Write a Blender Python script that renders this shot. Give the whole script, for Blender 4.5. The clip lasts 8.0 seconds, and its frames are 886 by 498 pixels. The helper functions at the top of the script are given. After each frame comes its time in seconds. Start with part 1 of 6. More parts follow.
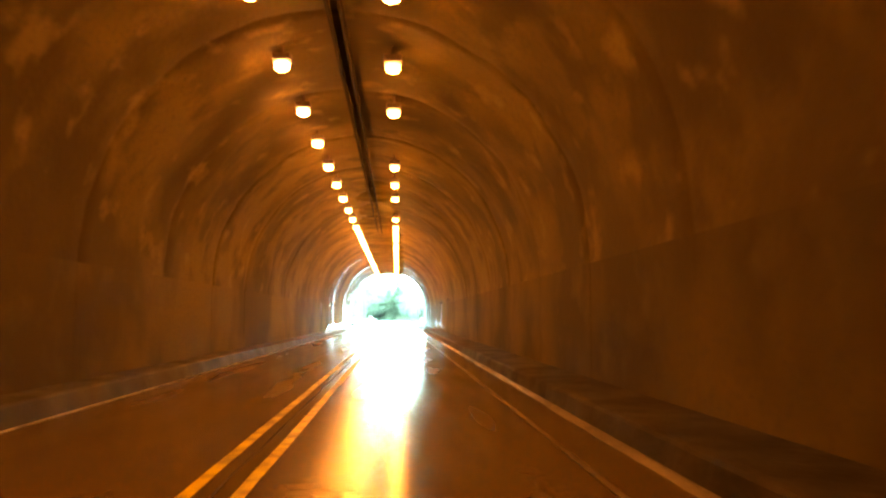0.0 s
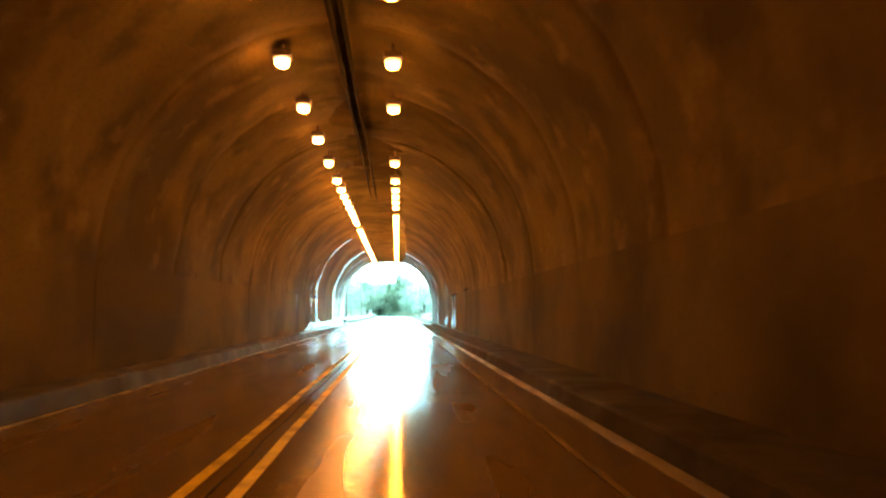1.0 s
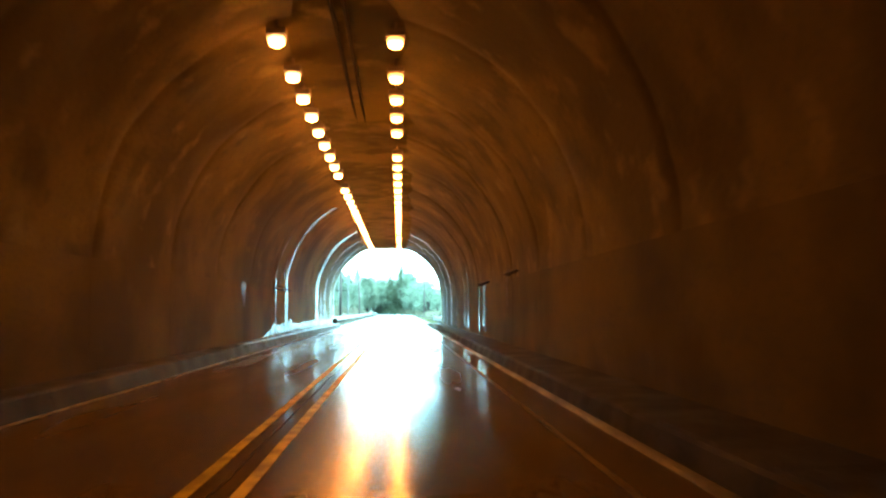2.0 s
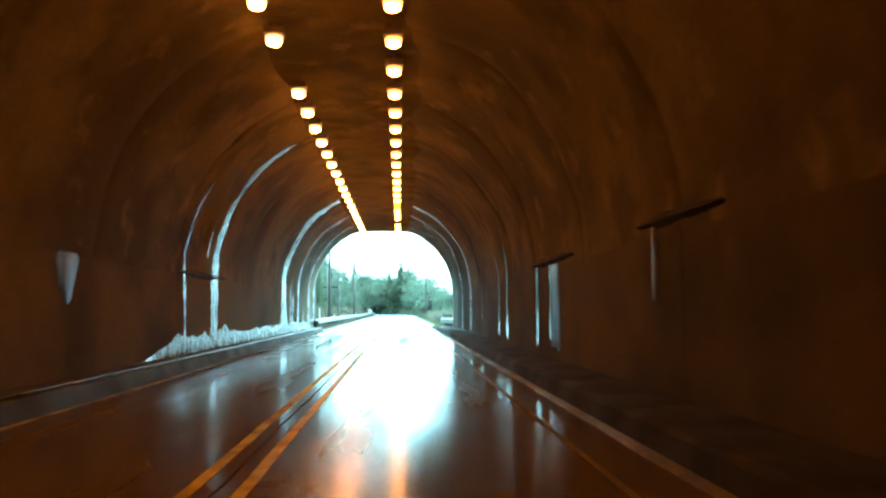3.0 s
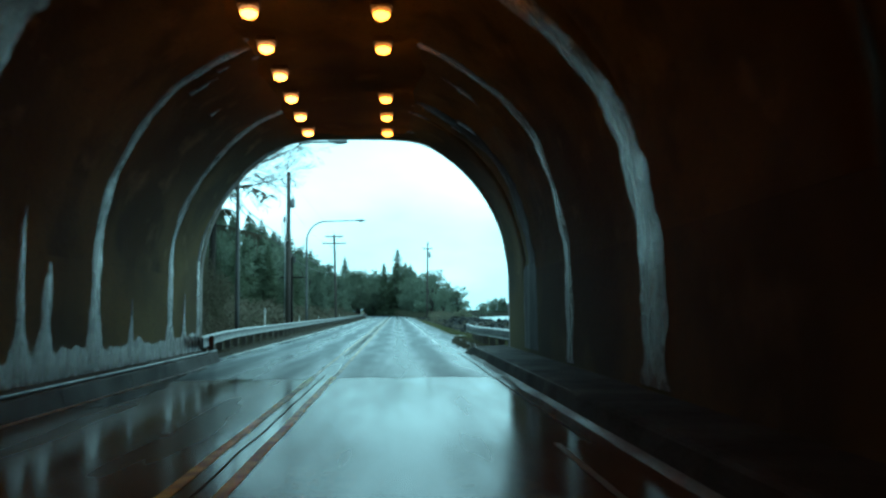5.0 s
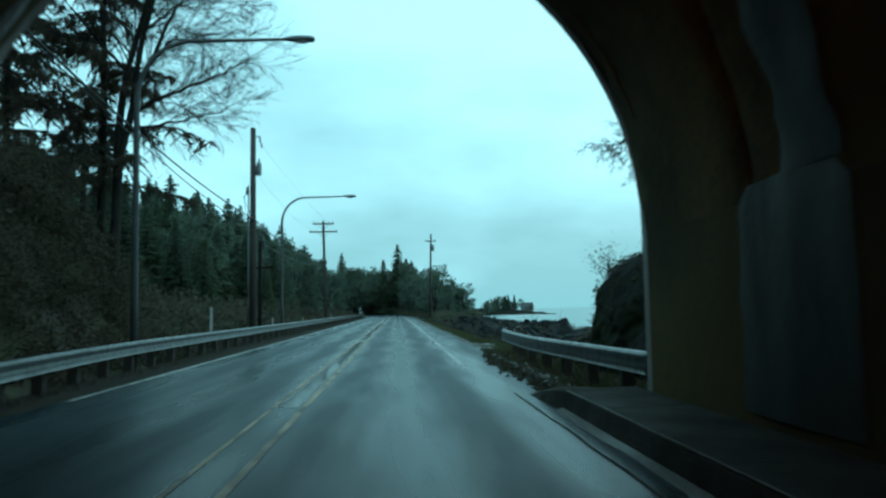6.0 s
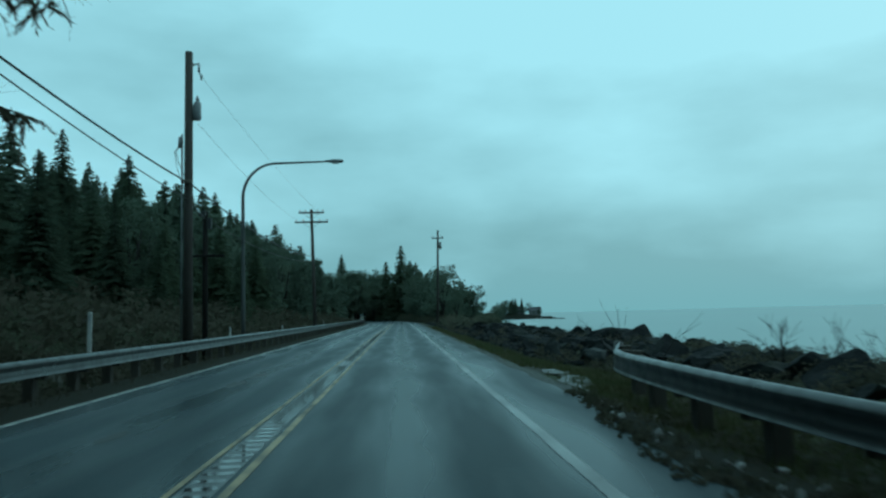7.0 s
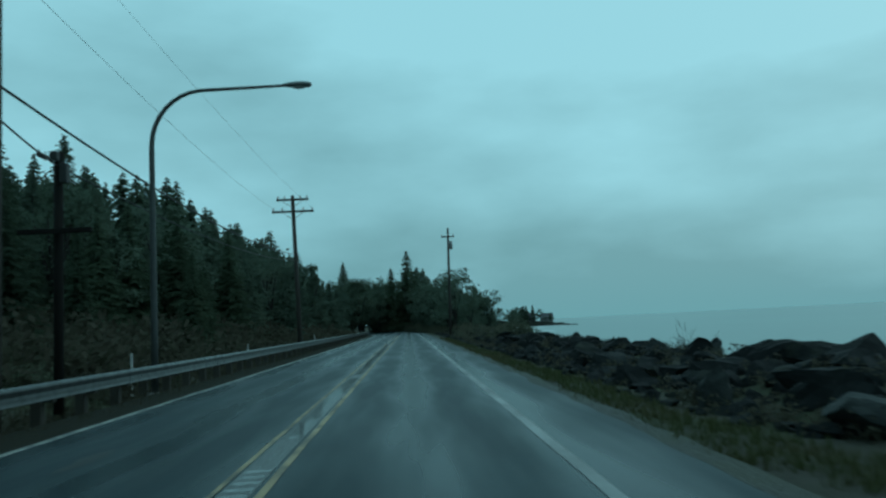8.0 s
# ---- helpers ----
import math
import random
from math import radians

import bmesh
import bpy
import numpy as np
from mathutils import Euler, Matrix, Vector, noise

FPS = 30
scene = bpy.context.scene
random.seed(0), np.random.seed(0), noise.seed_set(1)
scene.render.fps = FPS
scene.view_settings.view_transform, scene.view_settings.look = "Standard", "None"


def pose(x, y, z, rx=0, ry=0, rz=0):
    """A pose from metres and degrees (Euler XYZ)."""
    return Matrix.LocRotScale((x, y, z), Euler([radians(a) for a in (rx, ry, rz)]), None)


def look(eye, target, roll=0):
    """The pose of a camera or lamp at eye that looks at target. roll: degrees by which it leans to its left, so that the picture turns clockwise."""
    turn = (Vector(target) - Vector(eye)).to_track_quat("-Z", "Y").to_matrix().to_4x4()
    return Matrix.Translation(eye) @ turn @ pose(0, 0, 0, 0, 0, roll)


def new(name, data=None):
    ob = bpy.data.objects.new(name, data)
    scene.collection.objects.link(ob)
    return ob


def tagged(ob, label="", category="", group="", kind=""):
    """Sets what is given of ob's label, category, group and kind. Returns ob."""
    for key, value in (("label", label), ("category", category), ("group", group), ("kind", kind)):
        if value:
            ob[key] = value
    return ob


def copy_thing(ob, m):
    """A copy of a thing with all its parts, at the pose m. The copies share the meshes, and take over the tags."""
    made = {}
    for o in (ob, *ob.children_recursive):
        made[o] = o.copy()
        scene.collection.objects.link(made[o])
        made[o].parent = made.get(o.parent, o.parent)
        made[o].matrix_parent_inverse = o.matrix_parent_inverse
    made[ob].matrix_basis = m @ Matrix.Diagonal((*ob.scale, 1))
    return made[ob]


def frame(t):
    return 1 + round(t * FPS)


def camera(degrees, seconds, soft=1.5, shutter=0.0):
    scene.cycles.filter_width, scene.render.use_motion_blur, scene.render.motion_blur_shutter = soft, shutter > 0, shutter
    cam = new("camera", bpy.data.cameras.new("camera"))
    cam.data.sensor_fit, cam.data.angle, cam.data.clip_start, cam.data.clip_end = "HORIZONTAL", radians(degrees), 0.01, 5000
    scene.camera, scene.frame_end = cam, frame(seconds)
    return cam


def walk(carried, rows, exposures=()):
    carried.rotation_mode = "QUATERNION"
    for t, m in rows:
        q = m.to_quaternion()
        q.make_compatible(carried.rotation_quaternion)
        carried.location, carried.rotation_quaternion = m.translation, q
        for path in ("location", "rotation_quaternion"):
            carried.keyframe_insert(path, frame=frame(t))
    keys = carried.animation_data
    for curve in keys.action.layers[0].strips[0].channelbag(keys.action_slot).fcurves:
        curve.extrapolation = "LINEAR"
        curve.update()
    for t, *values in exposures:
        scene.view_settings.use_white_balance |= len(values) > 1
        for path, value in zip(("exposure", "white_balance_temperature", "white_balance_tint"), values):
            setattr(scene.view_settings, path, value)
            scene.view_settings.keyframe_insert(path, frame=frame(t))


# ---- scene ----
cam = camera(60.0, 8.0, soft=2.4, shutter=0.25)
PATH = [
    (0, (1.475, -0.748, 1.390), (1.948, 7.207, 2.094), -0.1),
    (0.5, (1.500, 5.946, 1.380), (1.966, 13.907, 2.020), -0.5),
    (1, (1.485, 13.104, 1.390), (1.952, 21.063, 2.047), -0.2),
    (2.5, (1.455, 35.478, 1.385), (1.895, 43.441, 2.011), -0.3),
    (3, (1.474, 42.574, 1.400), (1.925, 50.536, 2.030), -0.4),
    (3.5, (1.482, 49.666, 1.380), (1.956, 57.625, 2.034), -0.6),
    (4, (1.515, 56.663, 1.378), (2.002, 64.622, 2.021), -0.7),
    (4.5, (1.510, 63.501, 1.385), (2.008, 71.460, 2.025), -0.3),
    (4.7, (1.540, 66.139, 1.378), (2.027, 74.098, 2.018), -0.5),
    (5.8, (1.640, 80.341, 1.400), (2.134, 88.301, 2.030), -0.9),
    (6, (1.655, 82.894, 1.405), (2.142, 90.855, 2.030), -1.0),
    (6.5, (1.700, 89.275, 1.400), (2.169, 97.237, 2.026), -0.9),
    (7, (1.700, 95.722, 1.380), (2.152, 103.680, 2.059), -1.4),
    (7.5, (1.760, 102.332, 1.400), (2.184, 110.287, 2.135), -2.1),
    (8, (1.670, 109.220, 1.440), (2.070, 117.172, 2.214), -2.9),
]
EXPOSURES = [
    (0.0, 6.85, 7500, 15),
    (0.5, 6.5, 7200, 13),
    (1.0, 6.07, 6800, 9.0),
    (2.5, 4.93, 6500, 10),
    (3.0, 4.5, 6500, 10),
    (3.5, 3.85, 6500, 10),
    (4.0, 3.15, 6500, 10),
    (4.5, 2.5, 6500, 10),
    (4.7, 2.2, 6500, 10),
    (5.8, 0.70, 6500, 10),
    (6.2, 0.41, 6500, 10),
    (6.5, 0.22, 6500, 10),
    (7.0, -0.06, 6500, 10),
    (7.5, -0.2, 6500, 10),
    (8.0, -0.33, 6500, 10),
]
walk(cam, [(t, look(eye, target, roll)) for t, eye, target, roll in PATH], EXPOSURES)

# ---- daylight: a low rain cloud cover over the sea
world = bpy.data.worlds.new("overcast_sky")
world.use_nodes = True
scene.world = world
wt = world.node_tree
wn, wl = wt.nodes, wt.links
wn.clear()
w_out = wn.new("ShaderNodeOutputWorld")
w_bg = wn.new("ShaderNodeBackground")
w_bg.inputs["Strength"].default_value = 1.0
w_sky = wn.new("ShaderNodeTexSky")
w_sky.sky_type = "NISHITA"
w_sky.sun_disc = False
w_sky.sun_elevation, w_sky.sun_rotation = radians(38), radians(60)
w_sky.air_density, w_sky.dust_density = 1.5, 4.0
w_dim = wn.new("ShaderNodeMixRGB")
w_dim.blend_type = "MULTIPLY"
w_dim.inputs[0].default_value = 1.0
w_dim.inputs[2].default_value = (0.08, 0.08, 0.08, 1)
w_co = wn.new("ShaderNodeTexCoord")
w_map = wn.new("ShaderNodeMapping")
w_map.inputs["Scale"].default_value = (1.0, 1.0, 2.6)
w_map.inputs["Location"].default_value = (0.35, 0.1, 0.2)
w_noise = wn.new("ShaderNodeTexNoise")
w_noise.inputs["Scale"].default_value = 1.3
w_noise.inputs["Detail"].default_value = 4.0
w_noise.inputs["Roughness"].default_value = 0.48
w_ramp = wn.new("ShaderNodeValToRGB")
w_ramp.color_ramp.elements[0].position, w_ramp.color_ramp.elements[0].color = 0.24, (0.182, 0.475, 0.525, 1)
w_ramp.color_ramp.elements[1].position, w_ramp.color_ramp.elements[1].color = 0.71, (0.39, 0.87, 0.99, 1)
w_band = w_ramp.color_ramp.elements.new(0.42)
w_band.color = (0.192, 0.475, 0.535, 1)
w_mix = wn.new("ShaderNodeMixRGB")
w_mix.inputs[0].default_value = 0.93
wl.new(w_co.outputs["Generated"], w_map.inputs["Vector"])
wl.new(w_map.outputs[0], w_noise.inputs["Vector"])
w_dot = wn.new("ShaderNodeVectorMath")
w_dot.operation = "DOT_PRODUCT"
w_dot.inputs[1].default_value = (0.20, 0.0, 1.0)
w_lift = wn.new("ShaderNodeMath")
w_lift.operation = "MULTIPLY_ADD"
w_lift.inputs[1].default_value, w_lift.inputs[2].default_value = 1.0, -0.40
w_sum = wn.new("ShaderNodeMath")
w_sum.operation = "ADD"
w_abs = wn.new("ShaderNodeVectorMath")
w_abs.operation = "ABSOLUTE"
wl.new(w_co.outputs["Generated"], w_abs.inputs[0])
wl.new(w_abs.outputs[0], w_dot.inputs[0])
wl.new(w_dot.outputs["Value"], w_lift.inputs[0])
wl.new(w_lift.outputs[0], w_sum.inputs[0])
w_fine = wn.new("ShaderNodeTexNoise")
w_fine.inputs["Scale"].default_value, w_fine.inputs["Detail"].default_value = 3.6, 6.0
w_fine.inputs["Roughness"].default_value = 0.55
wl.new(w_map.outputs[0], w_fine.inputs["Vector"])
w_puff = wn.new("ShaderNodeMath")
w_puff.operation = "MULTIPLY_ADD"
w_puff.inputs[1].default_value = 0.3
wl.new(w_fine.outputs[0], w_puff.inputs[0])
wl.new(w_noise.outputs[0], w_puff.inputs[2])
wl.new(w_puff.outputs[0], w_sum.inputs[1])
wl.new(w_sum.outputs[0], w_ramp.inputs[0])
wl.new(w_sky.outputs[0], w_dim.inputs[1])
wl.new(w_dim.outputs[0], w_mix.inputs[1])
wl.new(w_ramp.outputs[0], w_mix.inputs[2])
wl.new(w_mix.outputs[0], w_bg.inputs["Color"])
wl.new(w_bg.outputs[0], w_out.inputs["Surface"])

sun_data = bpy.data.lights.new("sun", "SUN")
sun_data.energy, sun_data.angle, sun_data.color = 0.15, radians(25), (0.8, 0.97, 1.0)
sun = new("sun", sun_data)
sun.matrix_world = look((60, 40, 80), (0, 60, 0))

LAMP_POWER = 1.45


# ---- materials
def mat(name, base, rough=0.6, metal=0.0, spots=(), bump=0.0, bump_scale=30.0, rough_var=0.0, spec=0.5, vary=0.0, stretch=(1, 1, 1), emit=None, leaf=0.0):
    """A procedural surface. spots: (scale, low, high, colour, amount) layers of noise over the base colour."""
    m = bpy.data.materials.new(name)
    m.use_nodes = True
    nt = m.node_tree
    n, l = nt.nodes, nt.links
    b = n["Principled BSDF"]
    b.inputs["Roughness"].default_value, b.inputs["Metallic"].default_value = rough, metal
    b.inputs["Specular IOR Level"].default_value = spec
    geo = n.new("ShaderNodeNewGeometry")
    mp = n.new("ShaderNodeMapping")
    mp.inputs["Scale"].default_value = stretch
    l.new(geo.outputs["Position"], mp.inputs["Vector"])
    col = n.new("ShaderNodeRGB")
    col.outputs[0].default_value = (*base, 1)
    out = col.outputs[0]
    if vary:
        info = n.new("ShaderNodeObjectInfo")
        rng = n.new("ShaderNodeMapRange")
        rng.inputs["To Min"].default_value, rng.inputs["To Max"].default_value = 1 - vary, 1 + vary
        l.new(info.outputs["Random"], rng.inputs["Value"])
        mul = n.new("ShaderNodeMixRGB")
        mul.blend_type = "MULTIPLY"
        mul.inputs[0].default_value = 1.0
        l.new(out, mul.inputs[1])
        l.new(rng.outputs[0], mul.inputs[2])
        out = mul.outputs[0]
    first = None
    for scale, low, high, colour, amount in spots:
        tx = n.new("ShaderNodeTexNoise")
        tx.inputs["Scale"].default_value, tx.inputs["Detail"].default_value = scale, 4.0
        l.new(mp.outputs[0], tx.inputs["Vector"])
        first = first or tx
        rr = n.new("ShaderNodeMapRange")
        rr.inputs["From Min"].default_value, rr.inputs["From Max"].default_value = low, high
        rr.inputs["To Max"].default_value = amount
        l.new(tx.outputs[0], rr.inputs["Value"])
        mx = n.new("ShaderNodeMixRGB")
        mx.inputs[2].default_value = (*colour, 1)
        l.new(rr.outputs[0], mx.inputs[0])
        l.new(out, mx.inputs[1])
        out = mx.outputs[0]
    l.new(out, b.inputs["Base Color"])
    if leaf:
        thin = n.new("ShaderNodeBsdfTranslucent")
        both = n.new("ShaderNodeMixShader")
        both.inputs[0].default_value = leaf
        l.new(out, thin.inputs["Color"])
        l.new(b.outputs[0], both.inputs[1])
        l.new(thin.outputs[0], both.inputs[2])
        l.new(both.outputs[0], n["Material Output"].inputs["Surface"])
    if rough_var and first:
        rv = n.new("ShaderNodeMapRange")
        rv.inputs["From Min"].default_value, rv.inputs["From Max"].default_value = 0.3, 0.7
        rv.inputs["To Min"].default_value, rv.inputs["To Max"].default_value = max(0.02, rough - rough_var), min(1, rough + rough_var)
        l.new(first.outputs[0], rv.inputs["Value"])
        l.new(rv.outputs[0], b.inputs["Roughness"])
    if bump:
        bt = n.new("ShaderNodeTexNoise")
        bt.inputs["Scale"].default_value, bt.inputs["Detail"].default_value = bump_scale, 3.0
        l.new(mp.outputs[0], bt.inputs["Vector"])
        bp = n.new("ShaderNodeBump")
        bp.inputs["Strength"].default_value, bp.inputs["Distance"].default_value = bump, 0.02
        l.new(bt.outputs[0], bp.inputs["Height"])
        l.new(bp.outputs[0], b.inputs["Normal"])
    if emit:
        b.inputs["Emission Color"].default_value, b.inputs["Emission Strength"].default_value = (*emit[0], 1), emit[1]
    return m


def road_material(name, base, rough_lo, rough_hi, streak, bump, spec, film=0.0):
    """Wet asphalt: wheel paths along the road, patches of standing water, fine grain."""
    m = mat(name, base, 0.3, spots=((0.5, 0.4, 0.7, tuple(c * 1.5 for c in base), 0.6), (7.0, 0.45, 0.75, tuple(c * 0.55 for c in base), 0.5), (90.0, 0.5, 0.8, tuple(c * 2.0 for c in base), 0.35)))
    n, l = m.node_tree.nodes, m.node_tree.links
    b = n["Principled BSDF"]
    b.inputs["Specular IOR Level"].default_value = spec
    geo = n.new("ShaderNodeNewGeometry")
    sep = n.new("ShaderNodeSeparateXYZ")
    l.new(geo.outputs["Position"], sep.inputs[0])
    path = n.new("ShaderNodeMath")
    path.operation = "MULTIPLY"
    path.inputs[1].default_value = 2 * math.pi / 1.72
    l.new(sep.outputs["X"], path.inputs[0])
    wave = n.new("ShaderNodeMath")
    wave.operation = "COSINE"
    l.new(path.outputs[0], wave.inputs[0])
    mp = n.new("ShaderNodeMapping")
    mp.inputs["Scale"].default_value = (1.2, 0.13, 1)
    l.new(geo.outputs["Position"], mp.inputs["Vector"])
    tx = n.new("ShaderNodeTexNoise")
    tx.inputs["Scale"].default_value, tx.inputs["Detail"].default_value = 1.3, 2.0
    l.new(mp.outputs[0], tx.inputs["Vector"])
    add = n.new("ShaderNodeMath")
    add.operation = "MULTIPLY_ADD"
    add.inputs[1].default_value = streak
    l.new(wave.outputs[0], add.inputs[0])
    l.new(tx.outputs[0], add.inputs[2])
    rr = n.new("ShaderNodeMapRange")
    rr.inputs["From Min"].default_value, rr.inputs["From Max"].default_value = 0.22, 0.78
    rr.inputs["To Min"].default_value, rr.inputs["To Max"].default_value = rough_lo, rough_hi
    l.new(add.outputs[0], rr.inputs["Value"])
    l.new(rr.outputs[0], b.inputs["Roughness"])
    if film:
        # a thin film of standing water in long patches, smoother than the stone under it
        wet = n.new("ShaderNodeMapping")
        wet.inputs["Scale"].default_value = (0.9, 0.22, 1)
        l.new(geo.outputs["Position"], wet.inputs["Vector"])
        pool = n.new("ShaderNodeTexNoise")
        pool.inputs["Scale"].default_value, pool.inputs["Detail"].default_value = 1.1, 5.0
        l.new(wet.outputs[0], pool.inputs["Vector"])
        cover = n.new("ShaderNodeMapRange")
        cover.inputs["From Min"].default_value, cover.inputs["From Max"].default_value = 0.46, 0.60
        cover.inputs["To Min"].default_value, cover.inputs["To Max"].default_value = 0.0, film
        l.new(pool.outputs[0], cover.inputs["Value"])
        l.new(cover.outputs[0], b.inputs["Coat Weight"])
        b.inputs["Coat Roughness"].default_value, b.inputs["Coat IOR"].default_value = 0.08, 1.33
    bt = n.new("ShaderNodeTexNoise")
    bt.inputs["Scale"].default_value, bt.inputs["Detail"].default_value = 14.0, 5.0
    l.new(geo.outputs["Position"], bt.inputs["Vector"])
    bp = n.new("ShaderNodeBump")
    bp.inputs["Strength"].default_value, bp.inputs["Distance"].default_value = bump, 0.01
    l.new(bt.outputs[0], bp.inputs["Height"])
    l.new(bp.outputs[0], b.inputs["Normal"])
    l.new(bp.outputs[0], b.inputs["Coat Normal"])
    return m


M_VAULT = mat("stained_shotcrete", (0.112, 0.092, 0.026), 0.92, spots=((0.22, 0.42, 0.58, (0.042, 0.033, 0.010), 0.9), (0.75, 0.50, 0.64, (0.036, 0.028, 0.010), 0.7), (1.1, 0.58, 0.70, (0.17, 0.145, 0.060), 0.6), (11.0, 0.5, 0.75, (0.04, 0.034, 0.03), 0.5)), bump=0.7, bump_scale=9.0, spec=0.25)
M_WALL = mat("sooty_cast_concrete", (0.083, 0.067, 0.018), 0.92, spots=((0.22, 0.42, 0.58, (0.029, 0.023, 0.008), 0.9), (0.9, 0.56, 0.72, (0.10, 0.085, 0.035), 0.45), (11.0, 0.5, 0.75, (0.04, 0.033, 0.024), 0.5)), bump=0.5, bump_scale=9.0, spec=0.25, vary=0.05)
# M_WALL made lighter: the west wall's extra light is in its colour
M_WALL_WEST = mat("lit_sooty_concrete", (0.112, 0.090, 0.026), 0.92, spots=((0.22, 0.42, 0.58, (0.044, 0.035, 0.012), 0.9), (0.9, 0.56, 0.72, (0.10, 0.085, 0.035), 0.45), (11.0, 0.5, 0.75, (0.04, 0.033, 0.024), 0.5)), bump=0.5, bump_scale=9.0, spec=0.25, vary=0.05)
M_JOINT = mat("dark_joint", (0.02, 0.018, 0.015), 0.95)
M_LIME = mat("wet_lime_crust", (0.13, 0.13, 0.128), 0.27, spots=((2.2, 0.42, 0.62, (0.05, 0.047, 0.044), 0.75), (12.0, 0.5, 0.7, (0.19, 0.19, 0.185), 0.5)), spec=1.0, bump=0.5, bump_scale=22.0, rough_var=0.14, stretch=(1, 2.5, 0.7))
M_KERB = mat("wet_kerb_concrete", (0.034, 0.033, 0.031), 0.75, spots=((1.2, 0.4, 0.65, (0.02, 0.018, 0.016), 0.7), (18.0, 0.5, 0.75, (0.052, 0.05, 0.047), 0.5)), spec=0.2, bump=0.4, bump_scale=25.0, rough_var=0.15)
M_STAIN = mat("damp_mineral_stain", (0.034, 0.033, 0.031), 0.45, spec=0.4, spots=((1.4, 0.42, 0.62, (0.03, 0.028, 0.025), 0.75), (9.0, 0.5, 0.7, (0.055, 0.053, 0.05), 0.4)), bump=0.4, bump_scale=20, rough_var=0.15, stretch=(1, 2.5, 0.35))
M_STAIN_DARK = mat("sooty_mineral_stain", (0.020, 0.018, 0.017), 0.6, spec=0.3, spots=((0.9, 0.42, 0.62, (0.012, 0.010, 0.009), 0.85), (7.0, 0.5, 0.7, (0.032, 0.031, 0.030), 0.4)), bump=0.5, bump_scale=14, rough_var=0.15, stretch=(1, 2.0, 0.5))
M_DAMP = mat("damp_seep_streak", (0.016, 0.015, 0.013), 0.13, spec=1.0, spots=((1.8, 0.42, 0.62, (0.010, 0.009, 0.008), 0.7),), bump=0.08, bump_scale=14, rough_var=0.05)
M_KERB_DARK = mat("sooty_wet_kerb", (0.026, 0.022, 0.017), 0.85, spec=0.14, spots=((1.2, 0.4, 0.65, (0.012, 0.010, 0.009), 0.7), (18.0, 0.5, 0.75, (0.045, 0.04, 0.033), 0.5)), bump=0.9, bump_scale=14.0, rough_var=0.15)
M_SILT = mat("wet_gutter_silt", (0.075, 0.064, 0.052), 0.62, spec=0.25, spots=((1.5, 0.4, 0.62, (0.06, 0.055, 0.05), 0.8), (20.0, 0.5, 0.7, (0.17, 0.155, 0.135), 0.4)), bump=0.5, bump_scale=30.0, rough_var=0.2, stretch=(1, 0.4, 1))
M_ROAD_IN = road_material("wet_tunnel_pavement", (0.076, 0.059, 0.031), 0.10, 0.29, -0.18, 0.14, 0.06, 0.15)
M_ROAD = road_material("wet_asphalt", (0.008, 0.020, 0.025), 0.23, 0.47, -0.27, 0.25, 0.085)
M_YELLOW = mat("worn_yellow_line", (0.52, 0.47, 0.015), 0.5, spots=((3.0, 0.42, 0.62, (0.13, 0.11, 0.04), 0.75), (40.0, 0.5, 0.7, (0.2, 0.15, 0.04), 0.5)), rough_var=0.1, spec=0.2)
M_TAN = mat("faded_yellow_line", (0.30, 0.20, 0.095), 0.55, spots=((1.3, 0.45, 0.62, (0.06, 0.055, 0.045), 0.8), (40.0, 0.5, 0.7, (0.17, 0.12, 0.06), 0.5)), rough_var=0.1)
M_FADED = mat("faded_white_line", (0.20, 0.205, 0.20), 0.42, spots=((0.5, 0.44, 0.66, (0.11, 0.113, 0.112), 0.75), (40.0, 0.5, 0.7, (0.12, 0.12, 0.12), 0.5)), rough_var=0.1)
M_GHOST = mat("nearly_worn_away_line", (0.13, 0.115, 0.085), 0.5, spots=((0.8, 0.40, 0.58, (0.07, 0.055, 0.03), 0.9), (30.0, 0.45, 0.65, (0.07, 0.055, 0.03), 0.6)))
M_WHITE = mat("worn_white_line", (0.36, 0.35, 0.31), 0.4, spots=((2.5, 0.44, 0.62, (0.07, 0.07, 0.07), 0.8), (40.0, 0.5, 0.7, (0.25, 0.25, 0.24), 0.5)), rough_var=0.1)
M_SAND = mat("wet_washed_sand", (0.066, 0.064, 0.058), 0.5, spots=((3.0, 0.42, 0.62, (0.05, 0.05, 0.04), 0.8), (30.0, 0.5, 0.7, (0.15, 0.147, 0.135), 0.4)), bump=0.8, bump_scale=24, rough_var=0.2, spec=0.3)
M_WATER_FILM = mat("standing_water", (0.03, 0.033, 0.035), 0.05, spec=0.6)
M_STEEL = mat("galvanised_steel", (0.044, 0.045, 0.046), 0.36, 0.8, spots=((5.0, 0.45, 0.7, (0.028, 0.028, 0.029), 0.6), (30.0, 0.55, 0.75, (0.2, 0.15, 0.11), 0.3)), rough_var=0.1)
M_POST = mat("weathered_wood_post", (0.045, 0.036, 0.028), 0.8, spots=((9.0, 0.45, 0.7, (0.05, 0.04, 0.03), 0.7),), bump=0.4, bump_scale=40, stretch=(1, 1, 0.15))
M_POLE = mat("creosoted_pole_wood", (0.034, 0.025, 0.021), 0.8, spots=((6.0, 0.45, 0.7, (0.035, 0.028, 0.022), 0.7), (30.0, 0.5, 0.7, (0.075, 0.055, 0.043), 0.4)), bump=0.4, bump_scale=35, stretch=(1, 1, 0.1))
